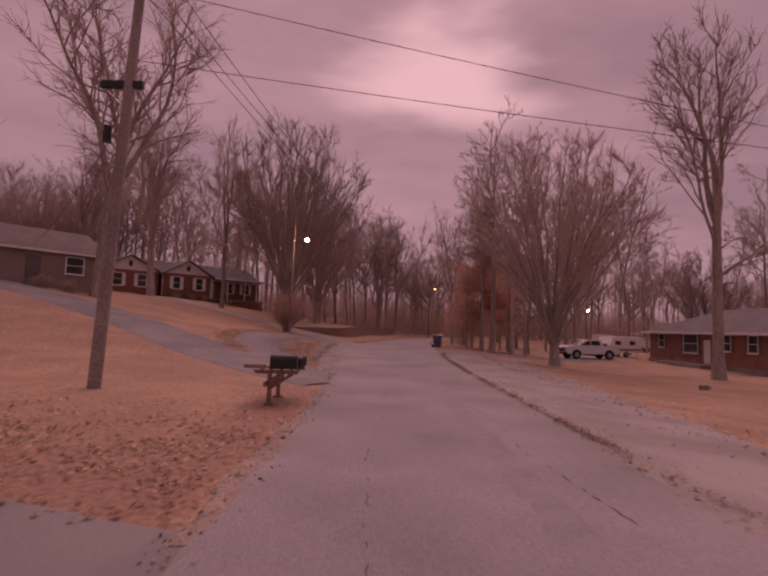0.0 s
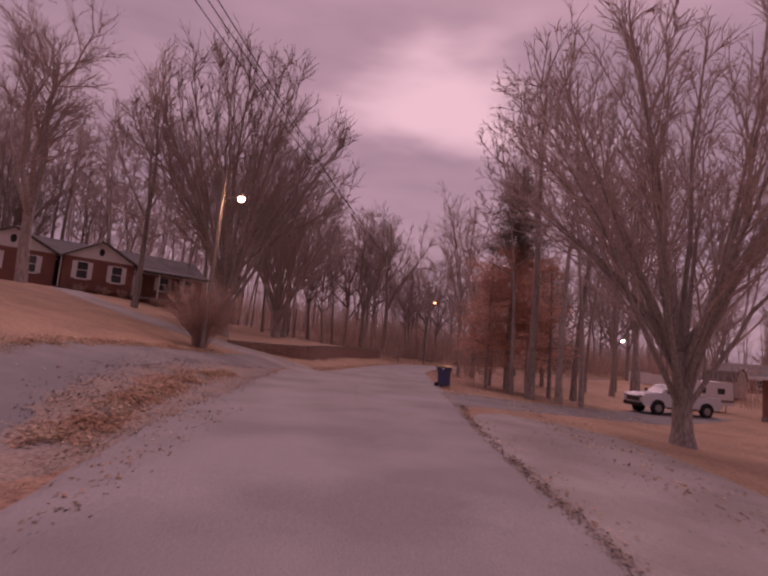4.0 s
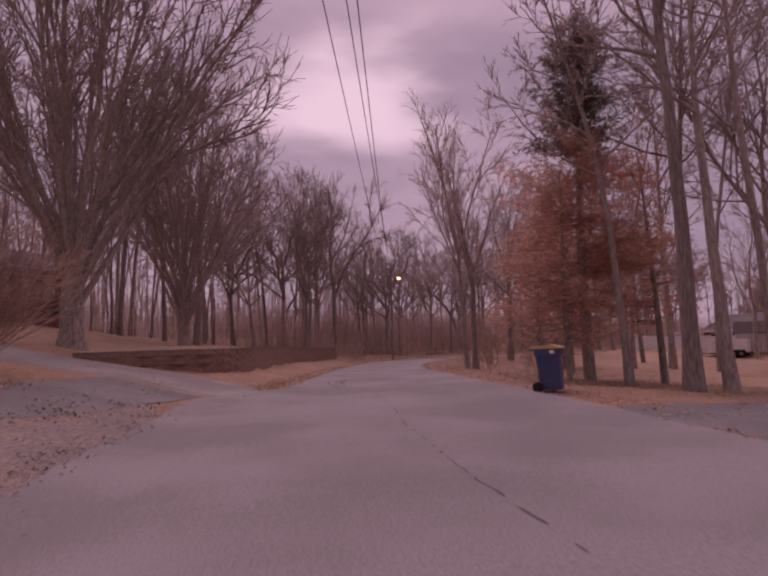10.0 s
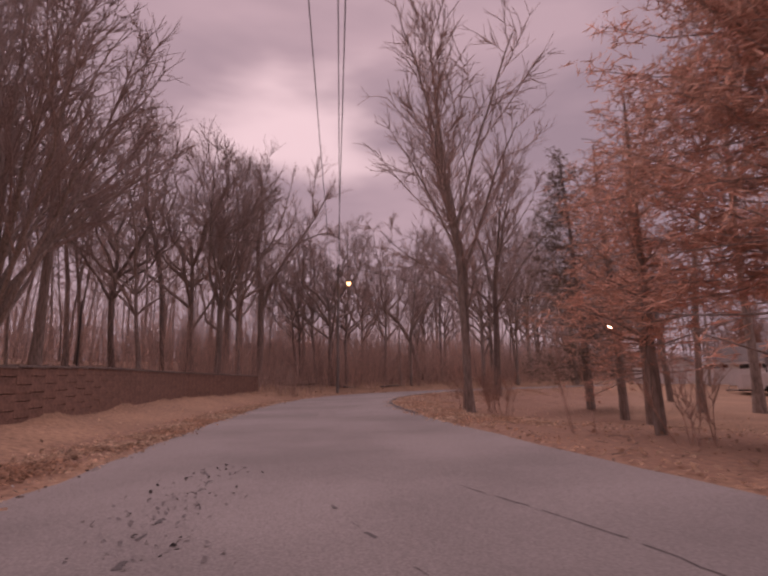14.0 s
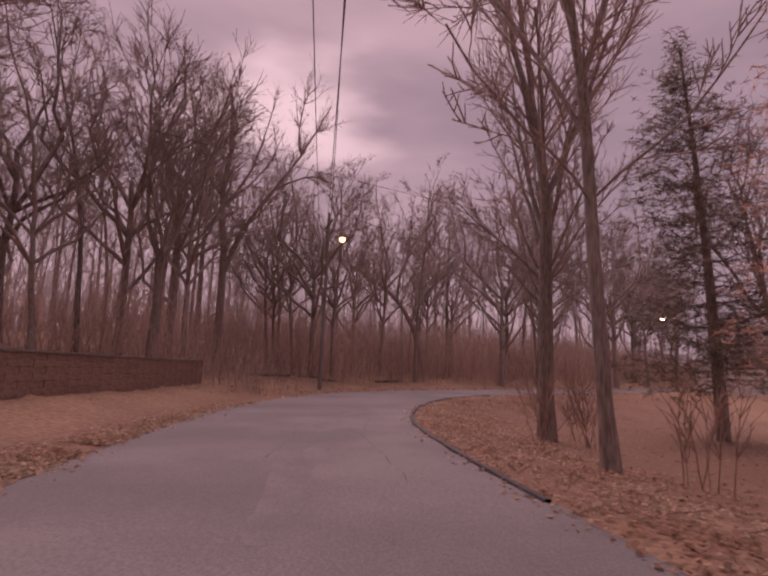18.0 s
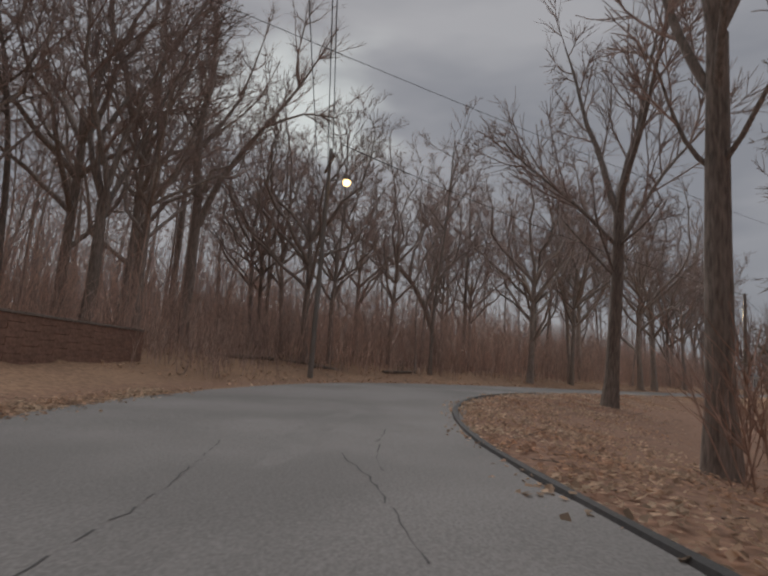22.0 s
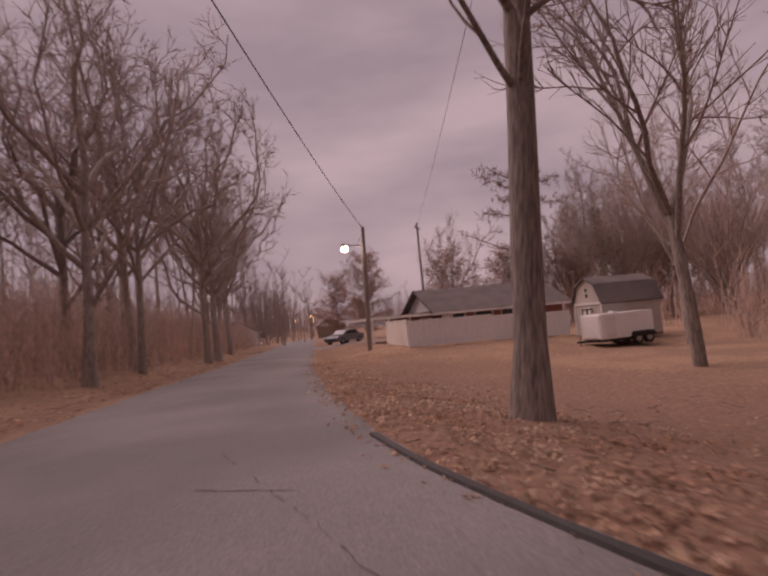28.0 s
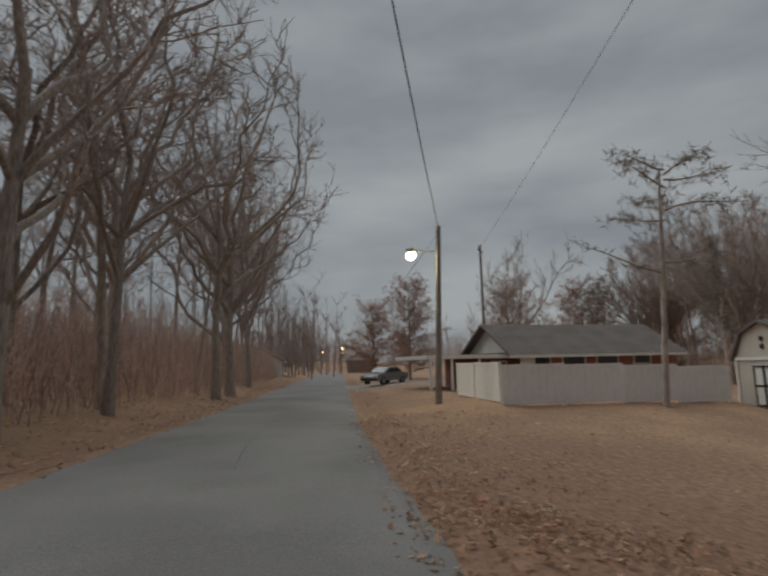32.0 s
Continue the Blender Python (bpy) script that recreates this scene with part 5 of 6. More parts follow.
def pickup(m):
    t = thing("pickup_truck", m, "white four-door pickup truck parked on the drive", "truck")
    w = 1.96
    part("body", prism([(2.78, 0.52), (2.9, 0.7), (2.9, 1.12), (2.8, 1.24), (2.6, 1.29), (1.3, 1.34), (-1.2, 1.34), (-1.22, 1.3), (-2.85, 1.32), (-2.9, 0.66), (-2.7, 0.5)], w, "y"), CAR_WHITE, t)
    part("cab", prism([(1.36, 1.33), (0.6, 1.88), (0.35, 1.95), (-0.8, 1.95), (-1.0, 1.9), (-1.16, 1.33)], w * 0.86, "y"), CAR_WHITE, t)
    part("windscreen", prism([(1.34, 1.36), (0.62, 1.875), (0.65, 1.895), (1.39, 1.38)], w * 0.78, "y"), GLASS, t)
    part("rear_window", prism([(-1.03, 1.86), (-1.14, 1.4), (-1.17, 1.4), (-1.06, 1.87)], w * 0.7, "y"), GLASS, t)
    part("bonnet", prism([(2.62, 1.292), (2.55, 1.33), (1.5, 1.37), (1.4, 1.345)], w * 0.62, "y"), CAR_WHITE, t)
    for s in (-1, 1):
        m2 = Matrix.Translation((0, s * w * 0.432, 0))
        part("window", prism([(1.12, 1.4), (0.56, 1.82), (0.27, 1.85), (0.25, 1.4)], 0.02, "y", m=m2), GLASS, t)
        part("window", prism([(0.17, 1.4), (0.17, 1.86), (-0.72, 1.86), (-0.9, 1.4)], 0.02, "y", m=m2), GLASS, t)
        for x0, x1 in ((0.22, 1.25), (-1.05, 0.18)):
            door = part("door", box(x1 - x0, 0.02, 0.72, (x0 + x1) / 2, s * (w / 2 + 0.004), 0.6, 0.008), CAR_WHITE, t)
            part("handle", box(0.16, 0.03, 0.035, x0 + 0.14, s * (w / 2 + 0.02), 1.18, 0.006), BLACK, door)
        lamp = part("headlight", box(0.08, 0.42, 0.13, 2.88, s * 0.74, 1.02, 0.02), STEEL, t, "clear slim headlight")
        part("fog_lamp", box(0.05, 0.2, 0.12, 2.9, s * 0.78, 0.62, 0.02), BLACK, t)
        part("mirror", box(0.14, 0.24, 0.22, 1.1, s * (w / 2 + 0.1), 1.38, 0.03), BLACK, t)
        part("tail_light", box(0.05, 0.14, 0.36, -2.89, s * 0.88, 0.88, 0.01), BRICK, t)
        part("sill", box(2.2, 0.08, 0.1, 0.1, s * (w / 2 + 0.03), 0.42, 0.02), BLACK, t)
        for x in (1.8, -1.78):
            arch = [(x + 0.54 * math.cos(a), 0.44 + 0.54 * math.sin(a)) for a in np.linspace(0, math.pi, 9)]
            part("wheel_arch", prism(arch, 0.03, "y", m=Matrix.Translation((0, s * (w / 2 + 0.004), 0))), BLACK, t)
            wheel_parts(t, x, s * (w / 2 - 0.07), 0.42, 0.27)
    grille = part("grille", box(0.07, 1.36, 0.36, 2.89, 0, 0.74, 0.03), BLACK, t)
    for z in (0.82, 0.93, 1.04):
        part("slat", box(0.02, 1.25, 0.025, 2.93, 0, z), STEEL, grille)
    part("bumper", box(0.22, 1.94, 0.22, 2.86, 0, 0.46, 0.05), BLACK, t)
    part("cargo_bed", box(1.5, 1.55, 0.03, -2.0, 0, 1.3), BLACK, t)
    return t


pickup(pose(20.6, 54.2, height(20.6, 54.2), 0, 0, 190))


def sedan(m, label, paint):
    t = thing("car", m, label, "car")
    w = 1.75
    part("body", prism([(2.15, 0.4), (2.2, 0.62), (2.05, 0.8), (1.1, 0.92), (-1.5, 0.96), (-2.1, 0.9), (-2.2, 0.6), (-2.1, 0.35), (2.0, 0.3)], w, "y"), paint, t)
    part("cabin", prism([(1.0, 0.92), (0.35, 1.36), (-0.85, 1.4), (-1.6, 0.95)], w * 0.84, "y"), paint, t)
    part("windscreen", prism([(0.97, 0.96), (0.4, 1.34), (0.43, 1.355), (1.02, 0.97)], w * 0.75, "y"), GLASS, t)
    part("rear_window", prism([(-0.92, 1.37), (-1.55, 0.99), (-1.6, 1.0), (-0.95, 1.39)], w * 0.75, "y"), GLASS, t)
    for s in (-1, 1):
        m2 = Matrix.Translation((0, s * w * 0.422, 0))
        part("window", prism([(0.75, 0.97), (0.3, 1.29), (-0.2, 1.31), (-0.2, 0.98)], 0.02, "y", m=m2), GLASS, t)
        part("window", prism([(-0.27, 0.98), (-0.27, 1.31), (-0.82, 1.32), (-1.3, 1.0)], 0.02, "y", m=m2), GLASS, t)
        part("headlight", box(0.06, 0.3, 0.12, 2.14, s * 0.62, 0.6, 0.02), GLASS, t)
        part("tail_light", box(0.05, 0.3, 0.12, -2.17, s * 0.62, 0.68, 0.02), BRICK, t)
        for x in (1.35, -1.35):
            wheel_parts(t, x, s * (w / 2 - 0.08), 0.32, 0.2)
    part("bumper", box(0.1, 1.6, 0.16, 2.15, 0, 0.36, 0.03), BLACK, t)
    return t


sedan(pose(57.6, 105.0, height(57.6, 105.0) + 0.03, 0, 0, 165), "grey sedan parked at the drive's mouth", CAR_GREY)


def cargo_trailer(m):
    t = thing("cargo_trailer", m, "white enclosed cargo trailer with a dark undercarriage", "trailer")
    part("body", box(3.5, 1.75, 1.45, 0, 0, 0.42, 0.05), VINYL, t)
    part("nose_panel", box(0.03, 1.5, 1.25, 1.765, 0, 0.5, 0.01), WHITE, t)
    part("side_door", box(0.62, 0.03, 1.2, 1.1, 0.885, 0.52, 0.008), WHITE, t)
    part("side_door", box(0.62, 0.03, 1.2, 1.1, -0.885, 0.52, 0.008), WHITE, t)
    part("roof_vent", box(0.4, 0.4, 0.1, 0.2, 0, 1.87, 0.03), WHITE, t)
    part("chassis", box(3.4, 1.5, 0.14, 0, 0, 0.28), BLACK, t)
    part("drawbar", rod(0.05, (1.7, 0.5, 0.34), (2.7, 0, 0.36), n=8), BLACK, t)
    part("drawbar", rod(0.05, (1.7, -0.5, 0.34), (2.7, 0, 0.36), n=8), BLACK, t)
    part("jack", rod(0.035, (2.5, 0, 0), (2.5, 0, 0.75), n=8), STEEL, t)
    for s in (-1, 1):
        part("fender", prism([(-0.1, 0.42), (-0.25, 0.72), (-1.5, 0.72), (-1.65, 0.42)], 0.24, "y", m=Matrix.Translation((0, s * 0.98, 0))), BLACK, t)
        for x in (-0.52, -1.22):
            wheel_parts(t, x, s * 0.93, 0.31, 0.19)
    return t


cargo_trailer(pose(38.5, 81.5, height(38.5, 81.5), 0, 0, 125) @ Matrix.Diagonal((0.92, 0.85, 0.87, 1)))

camper = thing("camper", pose(27.0, 61.5, height(27, 61.5), 0, 0, 200), "white travel camper parked beside the brick house", "camper")
part("body", prism([(2.2, 0.5), (2.35, 1.3), (1.9, 2.3), (-2.2, 2.35), (-2.3, 0.5)], 2.1, "y"), VINYL, camper)
part("stripe", prism([(2.25, 0.75), (2.3, 0.95), (-2.31, 0.95), (-2.31, 0.75)], 2.12, "y"), TAN, camper)
for x in (1.2, -0.9):
    part("window", box(0.8, 2.13, 0.45, x, 0, 1.4, 0.01), GLASS, camper)
for s in (-1, 1):
    wheel_parts(camper, 0, s * 0.95, 0.33, 0.2)
for x in (-1.9, 2.0):
    part("support_leg", rod(0.04, (x, 0.7, 0), (x, 0.7, 0.55), n=6), STEEL, camper)
    part("support_leg", rod(0.04, (x, -0.7, 0), (x, -0.7, 0.55), n=6), STEEL, camper)
crate = thing("storage_crate", pose(24.6, 60.8, height(24.6, 60.8), 0, 0, 15), "tan storage crate standing beside the camper", "crate")
part("body", box(1.6, 1.4, 1.5, bevel=0.02), TAN, crate)
for x in (-0.5, 0, 0.5):
    part("batten", box(0.08, 1.46, 1.5, x, 0, 0, 0.008), TIMBER, crate)
part("lid", box(1.7, 1.5, 0.06, 0, 0, 1.502, 0.01), WHITE, crate)

# ---- buildings ----


def window(parent, x, y, z, w, h, name="window", shutters=False, bars=1, trim=WHITE):
    """A sash window on a wall that faces local -y: frame, pane, sill and bars as parts."""
    fr = box(w + 0.16, 0.06, 0.08, x, y - 0.02, z - 0.08)
    box(w + 0.16, 0.06, 0.08, x, y - 0.02, z + h, bm=fr)
    box(0.08, 0.06, h, x - w / 2 - 0.04, y - 0.02, z, bm=fr)
    box(0.08, 0.06, h, x + w / 2 + 0.04, y - 0.02, z, bm=fr)
    for k in range(bars):
        box(w, 0.05, 0.05, x, y - 0.02, z + h * (k + 1) / (bars + 1) - 0.025, bm=fr)
    win = part(name, fr, trim, parent)
    part("pane", box(w, 0.02, h, x, y - 0.008, z), GLASS, win)
    part("sill", box(w + 0.26, 0.12, 0.05, x, y - 0.05, z - 0.132), trim, win)
    if shutters:
        for s in (-1, 1):
            part("shutter", box(0.3, 0.04, h + 0.1, x + s * (w / 2 + 0.24), y - 0.022, z - 0.05, 0.006), WHITE, win)
    return win


def gable_roof(parent, x0, x1, y0, y1, eave, rise, mat, along_x=True, over=0.4, thick=0.12):
    """Two roof slopes: ridge along x, or along y."""
    def slope(bm, a, b, c, d):
        n = (b - a).cross(d - a).normalized()
        if n.z < 0:
            n = -n
        top = [bm.verts.new(p + n * thick) for p in (a, b, c, d)]
        low = [bm.verts.new(p) for p in (a, b, c, d)]
        bm.faces.new(top), bm.faces.new(low[::-1])
        for i in range(4):
            bm.faces.new((low[i], low[(i + 1) % 4], top[(i + 1) % 4], top[i]))
        bmesh.ops.recalc_face_normals(bm, faces=bm.faces)
        return bm

    V = Vector
    if along_x:
        ym = (y0 + y1) / 2
        k = rise / (ym - y0)
        part("roof", slope(bmesh.new(), V((x0 - over, y0 - over, eave - k * over)), V((x1 + over, y0 - over, eave - k * over)), V((x1 + over, ym, eave + rise)), V((x0 - over, ym, eave + rise))), mat, parent)
        part("roof", slope(bmesh.new(), V((x0 - over, y1 + over, eave - k * over)), V((x1 + over, y1 + over, eave - k * over)), V((x1 + over, ym, eave + rise)), V((x0 - over, ym, eave + rise))), mat, parent)
        for x in (x0 + 0.05, x1 - 0.05):
            part("gable", prism([(y0, eave), (ym, eave + rise - 0.02), (y1, eave)], 0.1, "x", m=Matrix.Translation((x, 0, 0))), WHITE, parent)
    else:
        xm = (x0 + x1) / 2
        k = rise / (xm - x0)
        for xa in (x0 - over, x1 + over):
            part("roof", slope(bmesh.new(), V((xa, y0 - over, eave - k * over)), V((xa, y1, eave - k * over)), V((xm, y1, eave + rise)), V((xm, y0 - over, eave + rise))), mat, parent)
        part("gable", prism([(x0, eave), (xm, eave + rise - 0.02), (x1, eave)], 0.12, "y", m=Matrix.Translation((0, y0 + 0.07, 0))), WHITE, parent)
        part("vent", prism([(xm + 0.22 * math.cos(a), eave + rise * 0.45 + 0.34 * math.sin(a)) for a in np.linspace(0, 2 * math.pi, 13)[:-1]], 0.05, "y", m=Matrix.Translation((0, y0 + 0.0, 0))), BLACK, parent)
    part("fascia", box(x1 - x0 + 2 * over, 0.04, 0.18, (x0 + x1) / 2, y0 - over - 0.02, eave - k * over - 0.09) if along_x else box(0.04, 0.04, 0.1, (x0 + x1) / 2, y0 - over - 0.03, eave + rise), WHITE, parent)


# brick house with two white gables, up on the bank
hz = 5.2
brick_house = thing("brick_house", pose(-27.0, 69.0, hz, 0, 0, 45) @ Matrix.Scale(1.12, 4), "red brick ranch house with white gables above the bank", "house")
part("foundation", box(20.6, 9.0, 2.4, 0.2, 4.9, -2.4), BRICK, brick_house)
part("wall", box(5.6, 5, 2.7, 0, 2.5, 0), BRICK, brick_house)
part("wall", box(6.2, 5, 2.7, -6.3, 3.3, 0), BRICK, brick_house)
part("wall", box(7.6, 7, 2.5, 6.6, 5.6, 0), BRICK, brick_house)
part("wall", box(14, 6, 2.6, -1.0, 6.2, 0), BRICK, brick_house)
gable_roof(brick_house, -10, 10.6, 2.4, 9.4, 2.62, 1.9, SHINGLE)
gable_roof(brick_house, -2.8, 2.8, 0.0, 5.4, 2.7, 1.55, SHINGLE, False)
gable_roof(brick_house, -9.4, -3.2, 0.8, 5.6, 2.7, 1.6, SHINGLE, False)
for x in (-1.35, 1.4):
    window(brick_house, x, -0.005, 0.95, 0.8, 1.35, shutters=True)
for x in (-7.6, -5.0):
    window(brick_house, x, 0.795, 0.95, 0.9, 1.3, shutters=True)
for x in (6.4, 8.8):
    window(brick_house, x, 2.095, 0.95, 0.9, 1.2, shutters=True)
part("door", box(0.95, 0.06, 2.05, 3.9, 2.06, 0.02, 0.01), WHITE, brick_house)
part("porch_floor", box(7.8, 2.3, 0.18, 6.6, 0.95, -0.16), CONCRETE, brick_house)
for x in (3.1, 5.2, 7.6, 10.2):
    part("porch_post", box(0.12, 0.12, 2.3, x, 0.1, 0.021), WHITE, brick_house)
part("porch_roof", prism([(-0.35, 2.34), (-0.35, 2.44), (2.6, 2.95), (2.6, 2.82)], 8.2, "x", m=Matrix.Translation((6.7, 0, 0))), SHINGLE, brick_house)
part("downspout", rod(0.04, (-3.0, -0.04, 0.05), (-3.0, -0.04, 2.6), n=8), WHITE, brick_house)
part("downspout", rod(0.04, (2.9, -0.04, 0.05), (2.9, -0.04, 2.6), n=8), WHITE, brick_house)
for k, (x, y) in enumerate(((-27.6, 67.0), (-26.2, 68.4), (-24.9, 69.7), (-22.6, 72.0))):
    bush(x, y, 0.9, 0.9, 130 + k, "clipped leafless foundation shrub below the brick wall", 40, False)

# tan house at the head of the first drive
tan_house = thing("tan_house", pose(-27.3, 35.8, 4.35, 0, 0, 53), "low tan-sided house with a dark shingle roof on the bank", "house")
part("foundation", box(14.2, 8.2, 1.9, 0, 4, -1.9), CONCRETE, tan_house)
part("wall", box(14, 8, 2.7, 0, 4, 0), TAN, tan_house)
gable_roof(tan_house, -7, 7, 0, 8, 2.7, 1.9, DARK_SHINGLE)
for x in (-4.6, -1.0, 5.0):
    window(tan_house, x, -0.005, 1.0, 1.2, 1.2)
part("door", box(0.95, 0.08, 2.05, 2.2, -0.02, 0.02, 0.01), DARK_SHINGLE, tan_house, "dark front door")
part("step", box(1.6, 1.0, 0.2, 2.2, -0.55, -0.18, 0.01), CONCRETE, tan_house)
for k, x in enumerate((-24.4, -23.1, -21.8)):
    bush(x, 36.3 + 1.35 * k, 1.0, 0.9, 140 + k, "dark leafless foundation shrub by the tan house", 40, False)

# brick house on the lawn side
lawn_house = thing("lawn_house", pose(27.6, 46.5, -0.5, 0, 0, -90), "red brick house with a grey hipped roof on the lawn", "house")
part("foundation", box(18.2, 9.2, 0.7, 0, 4.6, -0.55), CONCRETE, lawn_house)
part("wall", box(18, 9, 2.75, 0, 4.5, 0.15), BRICK, lawn_house)
bm = bmesh.new()
ring = [bm.verts.new(p) for p in ((-9.5, -0.6, 2.85), (9.5, -0.6, 2.85), (9.5, 9.6, 2.85), (-9.5, 9.6, 2.85))]
ridge = [bm.verts.new(p) for p in ((-4.2, 4.5, 5.1), (4.2, 4.5, 5.1))]
for f in ((0, 1, 5, 4), (2, 3, 4, 5)):
    bm.faces.new([(ring + ridge)[i] for i in f])
bm.faces.new((ring[1], ring[2], ridge[1])), bm.faces.new((ring[3], ring[0], ridge[0])), bm.faces.new(ring[::-1])
bmesh.ops.recalc_face_normals(bm, faces=bm.faces)
part("roof", bm, SHINGLE, lawn_house)
part("fascia", box(19.1, 0.05, 0.2, 0, -0.63, 2.7), WHITE, lawn_house)
part("fascia", box(0.05, 10.3, 0.2, -9.53, 4.5, 2.7), WHITE, lawn_house)
for x, w, h in ((-6.6, 1.0, 1.25), (-1.6, 2.2, 1.6), (3.5, 1.0, 1.25), (6.6, 1.0, 1.25)):
    win = window(lawn_house, x, -0.005, 2.65 - h, w, h)
    for side in (-1, 1):
        part("shutter", box(0.32, 0.04, h + 0.1, x + side * (w / 2 + 0.27), -0.03, 2.6 - h, 0.006), DARK_SHINGLE, win, "dark louvred shutter")
part("door", box(0.95, 0.06, 2.05, 0.9, -0.02, 0.18, 0.01), WHITE, lawn_house)
part("porch", box(7, 1.8, 0.5, -0.5, -0.95, -0.35, 0.02), CONCRETE, lawn_house)
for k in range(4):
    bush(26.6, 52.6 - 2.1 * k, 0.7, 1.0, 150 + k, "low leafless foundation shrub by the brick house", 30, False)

# long low house behind the fence
long_house = thing("long_house", pose(49.6, 90.3, height(48, 91) - 0.3, 0, 0, -52) @ Matrix.Diagonal((0.98, 0.75, 1, 1)), "long low house with a grey shingle roof behind the fence", "house")
part("foundation", box(16.6, 8.1, 0.6, 0, 4, -0.55), CONCRETE, long_house)
part("wall", box(11.0, 8, 2.3, 2.6, 4, 0.05), BRICK, long_house)
part("wall", box(2.4, 7, 2.0, -4.1, 4.4, 0.05), BRICK, long_house)
gable_roof(long_house, -3.4, 8.2, 0, 8, 2.35, 1.7, DARK_SHINGLE, over=0.6)
part("carport_roof", box(5.2, 7.6, 0.16, -6.2, 4.0, 2.06, 0.02), DARK_SHINGLE, long_house, "flat carport roof")
part("carport_fascia", box(5.3, 0.06, 0.22, -6.2, 0.16, 2.03), WHITE, long_house)
part("carport_fascia", box(0.06, 7.6, 0.22, -8.84, 4.0, 2.03), WHITE, long_house)
part("carport_floor", box(4.2, 7.4, 0.1, -6.6, 4.0, -0.08), CONCRETE, long_house)
for x, w in ((-1.6, 1.0), (0.6, 1.5), (3.0, 1.5), (5.6, 1.2)):
    window(long_house, x, -0.005, 1.0, w, 1.05)
window(long_house, -4.1, 0.895, 0.9, 0.9, 0.9)
part("door", box(0.95, 0.06, 2.0, -2.6, -0.02, 0.06, 0.01), WHITE, long_house)
for x in (-8.6, -7.3, -5.6):
    part("carport_post", box(0.13, 0.13, 2.03, x, 0.3, 0.02), WHITE, long_house)

# gambrel shed
shed = thing("garden_shed", pose(40.9, 82.7, height(40.9, 82.0) - 0.04, 0, 0, 211) @ Matrix.Diagonal((0.87, 1.03, 1.15, 1)), "pale wooden shed with a dark gambrel roof", "shed")
W2, D = 1.5, 3.5
part("base", box(3.0, D, 0.12, 0, D / 2, 0), TIMBER, shed)
part("wall", prism([(-W2, 0.12), (W2, 0.12), (W2, 1.75), (W2 * 0.66, 2.6), (0, 2.95), (-W2 * 0.66, 2.6), (-W2, 1.75)], D, "y", m=Matrix.Translation((0, D / 2, 0))), CREAM, shed)
for s in (-1, 1):
    part("roof", prism([(s * (W2 + 0.14), 1.68), (s * (W2 + 0.2), 1.73), (s * (W2 * 0.66 + 0.05), 2.69), (s * W2 * 0.66, 2.62)], D + 0.3, "y", m=Matrix.Translation((0, D / 2, 0))), DARK_SHINGLE, shed)
    part("roof", prism([(s * W2 * 0.66, 2.62), (s * (W2 * 0.66 + 0.05), 2.69), (0, 3.05), (0, 2.97)], D + 0.3, "y", m=Matrix.Translation((0, D / 2, 0))), DARK_SHINGLE, shed)
    part("trim", box(0.1, 0.05, 1.6, s * (W2 - 0.05), -0.03, 0.13), WHITE, shed)
    door = part("door", box(0.52, 0.05, 1.4, s * 0.27, -0.03, 0.15, 0.006), WHITE, shed)
    for z in (0.17, 0.82, 1.46):
        part("batten", box(0.5, 0.03, 0.06, s * 0.27, -0.07, z), BLACK, door, "black door batten")
    for u in (0.03, 0.5):
        part("batten", box(0.05, 0.03, 1.36, s * u, -0.07, 0.17), BLACK, door, "black door batten")
part("band", box(3.0, 0.05, 0.1, 0, -0.03, 1.7), WHITE, shed)
for z in (2.15, 2.42):
    part("vent", rod(0.09, (0, -0.04, z), (0, 0.02, z), n=10), BLACK, shed, "round black gable vent")

# white vinyl fence: posts and panels
fence = thing("privacy_fence", pose(0, 0, 0), "white vinyl privacy fence round the long house's yard", "fence")
fence_line = [(39.9, 94.4), (37.9, 93.2), (35.6, 91.8), (37.1, 89.8), (38.6, 87.8), (40.1, 85.8), (41.6, 83.8)]
for a, b in zip(fence_line[:-1], fence_line[1:]):
    ang, ln = math.atan2(b[1] - a[1], b[0] - a[0]), math.hypot(b[0] - a[0], b[1] - a[1])
    cx, cy = (a[0] + b[0]) / 2, (a[1] + b[1]) / 2
    z = height(cx, cy) + 0.03
    panel = part("panel", box(ln - 0.1, 0.035, 1.3, 0, 0, 0.04), VINYL, fence, at=Matrix.Translation((cx, cy, z)) @ Matrix.Rotation(ang, 4, "Z"))
    part("rail", box(ln - 0.08, 0.06, 0.09, 0, 0, 1.32, 0.01), VINYL, panel)
    part("rail", box(ln - 0.08, 0.06, 0.09, 0, 0, 0.02, 0.01), VINYL, panel)
    for k in range(1, int(ln / 0.3)):
        part("groove", box(0.012, 0.045, 1.21, -ln / 2 + k * 0.3, 0, 0.11), WHITE, panel)
for x, y in fence_line:
    pst = part("post", box(0.12, 0.12, 1.55, x, y, height(x, y) - 0.12, 0.01), VINYL, fence)
    part("cap", box(0.14, 0.14, 0.025, x, y, height(x, y) + 1.431, 0.005), VINYL, pst)

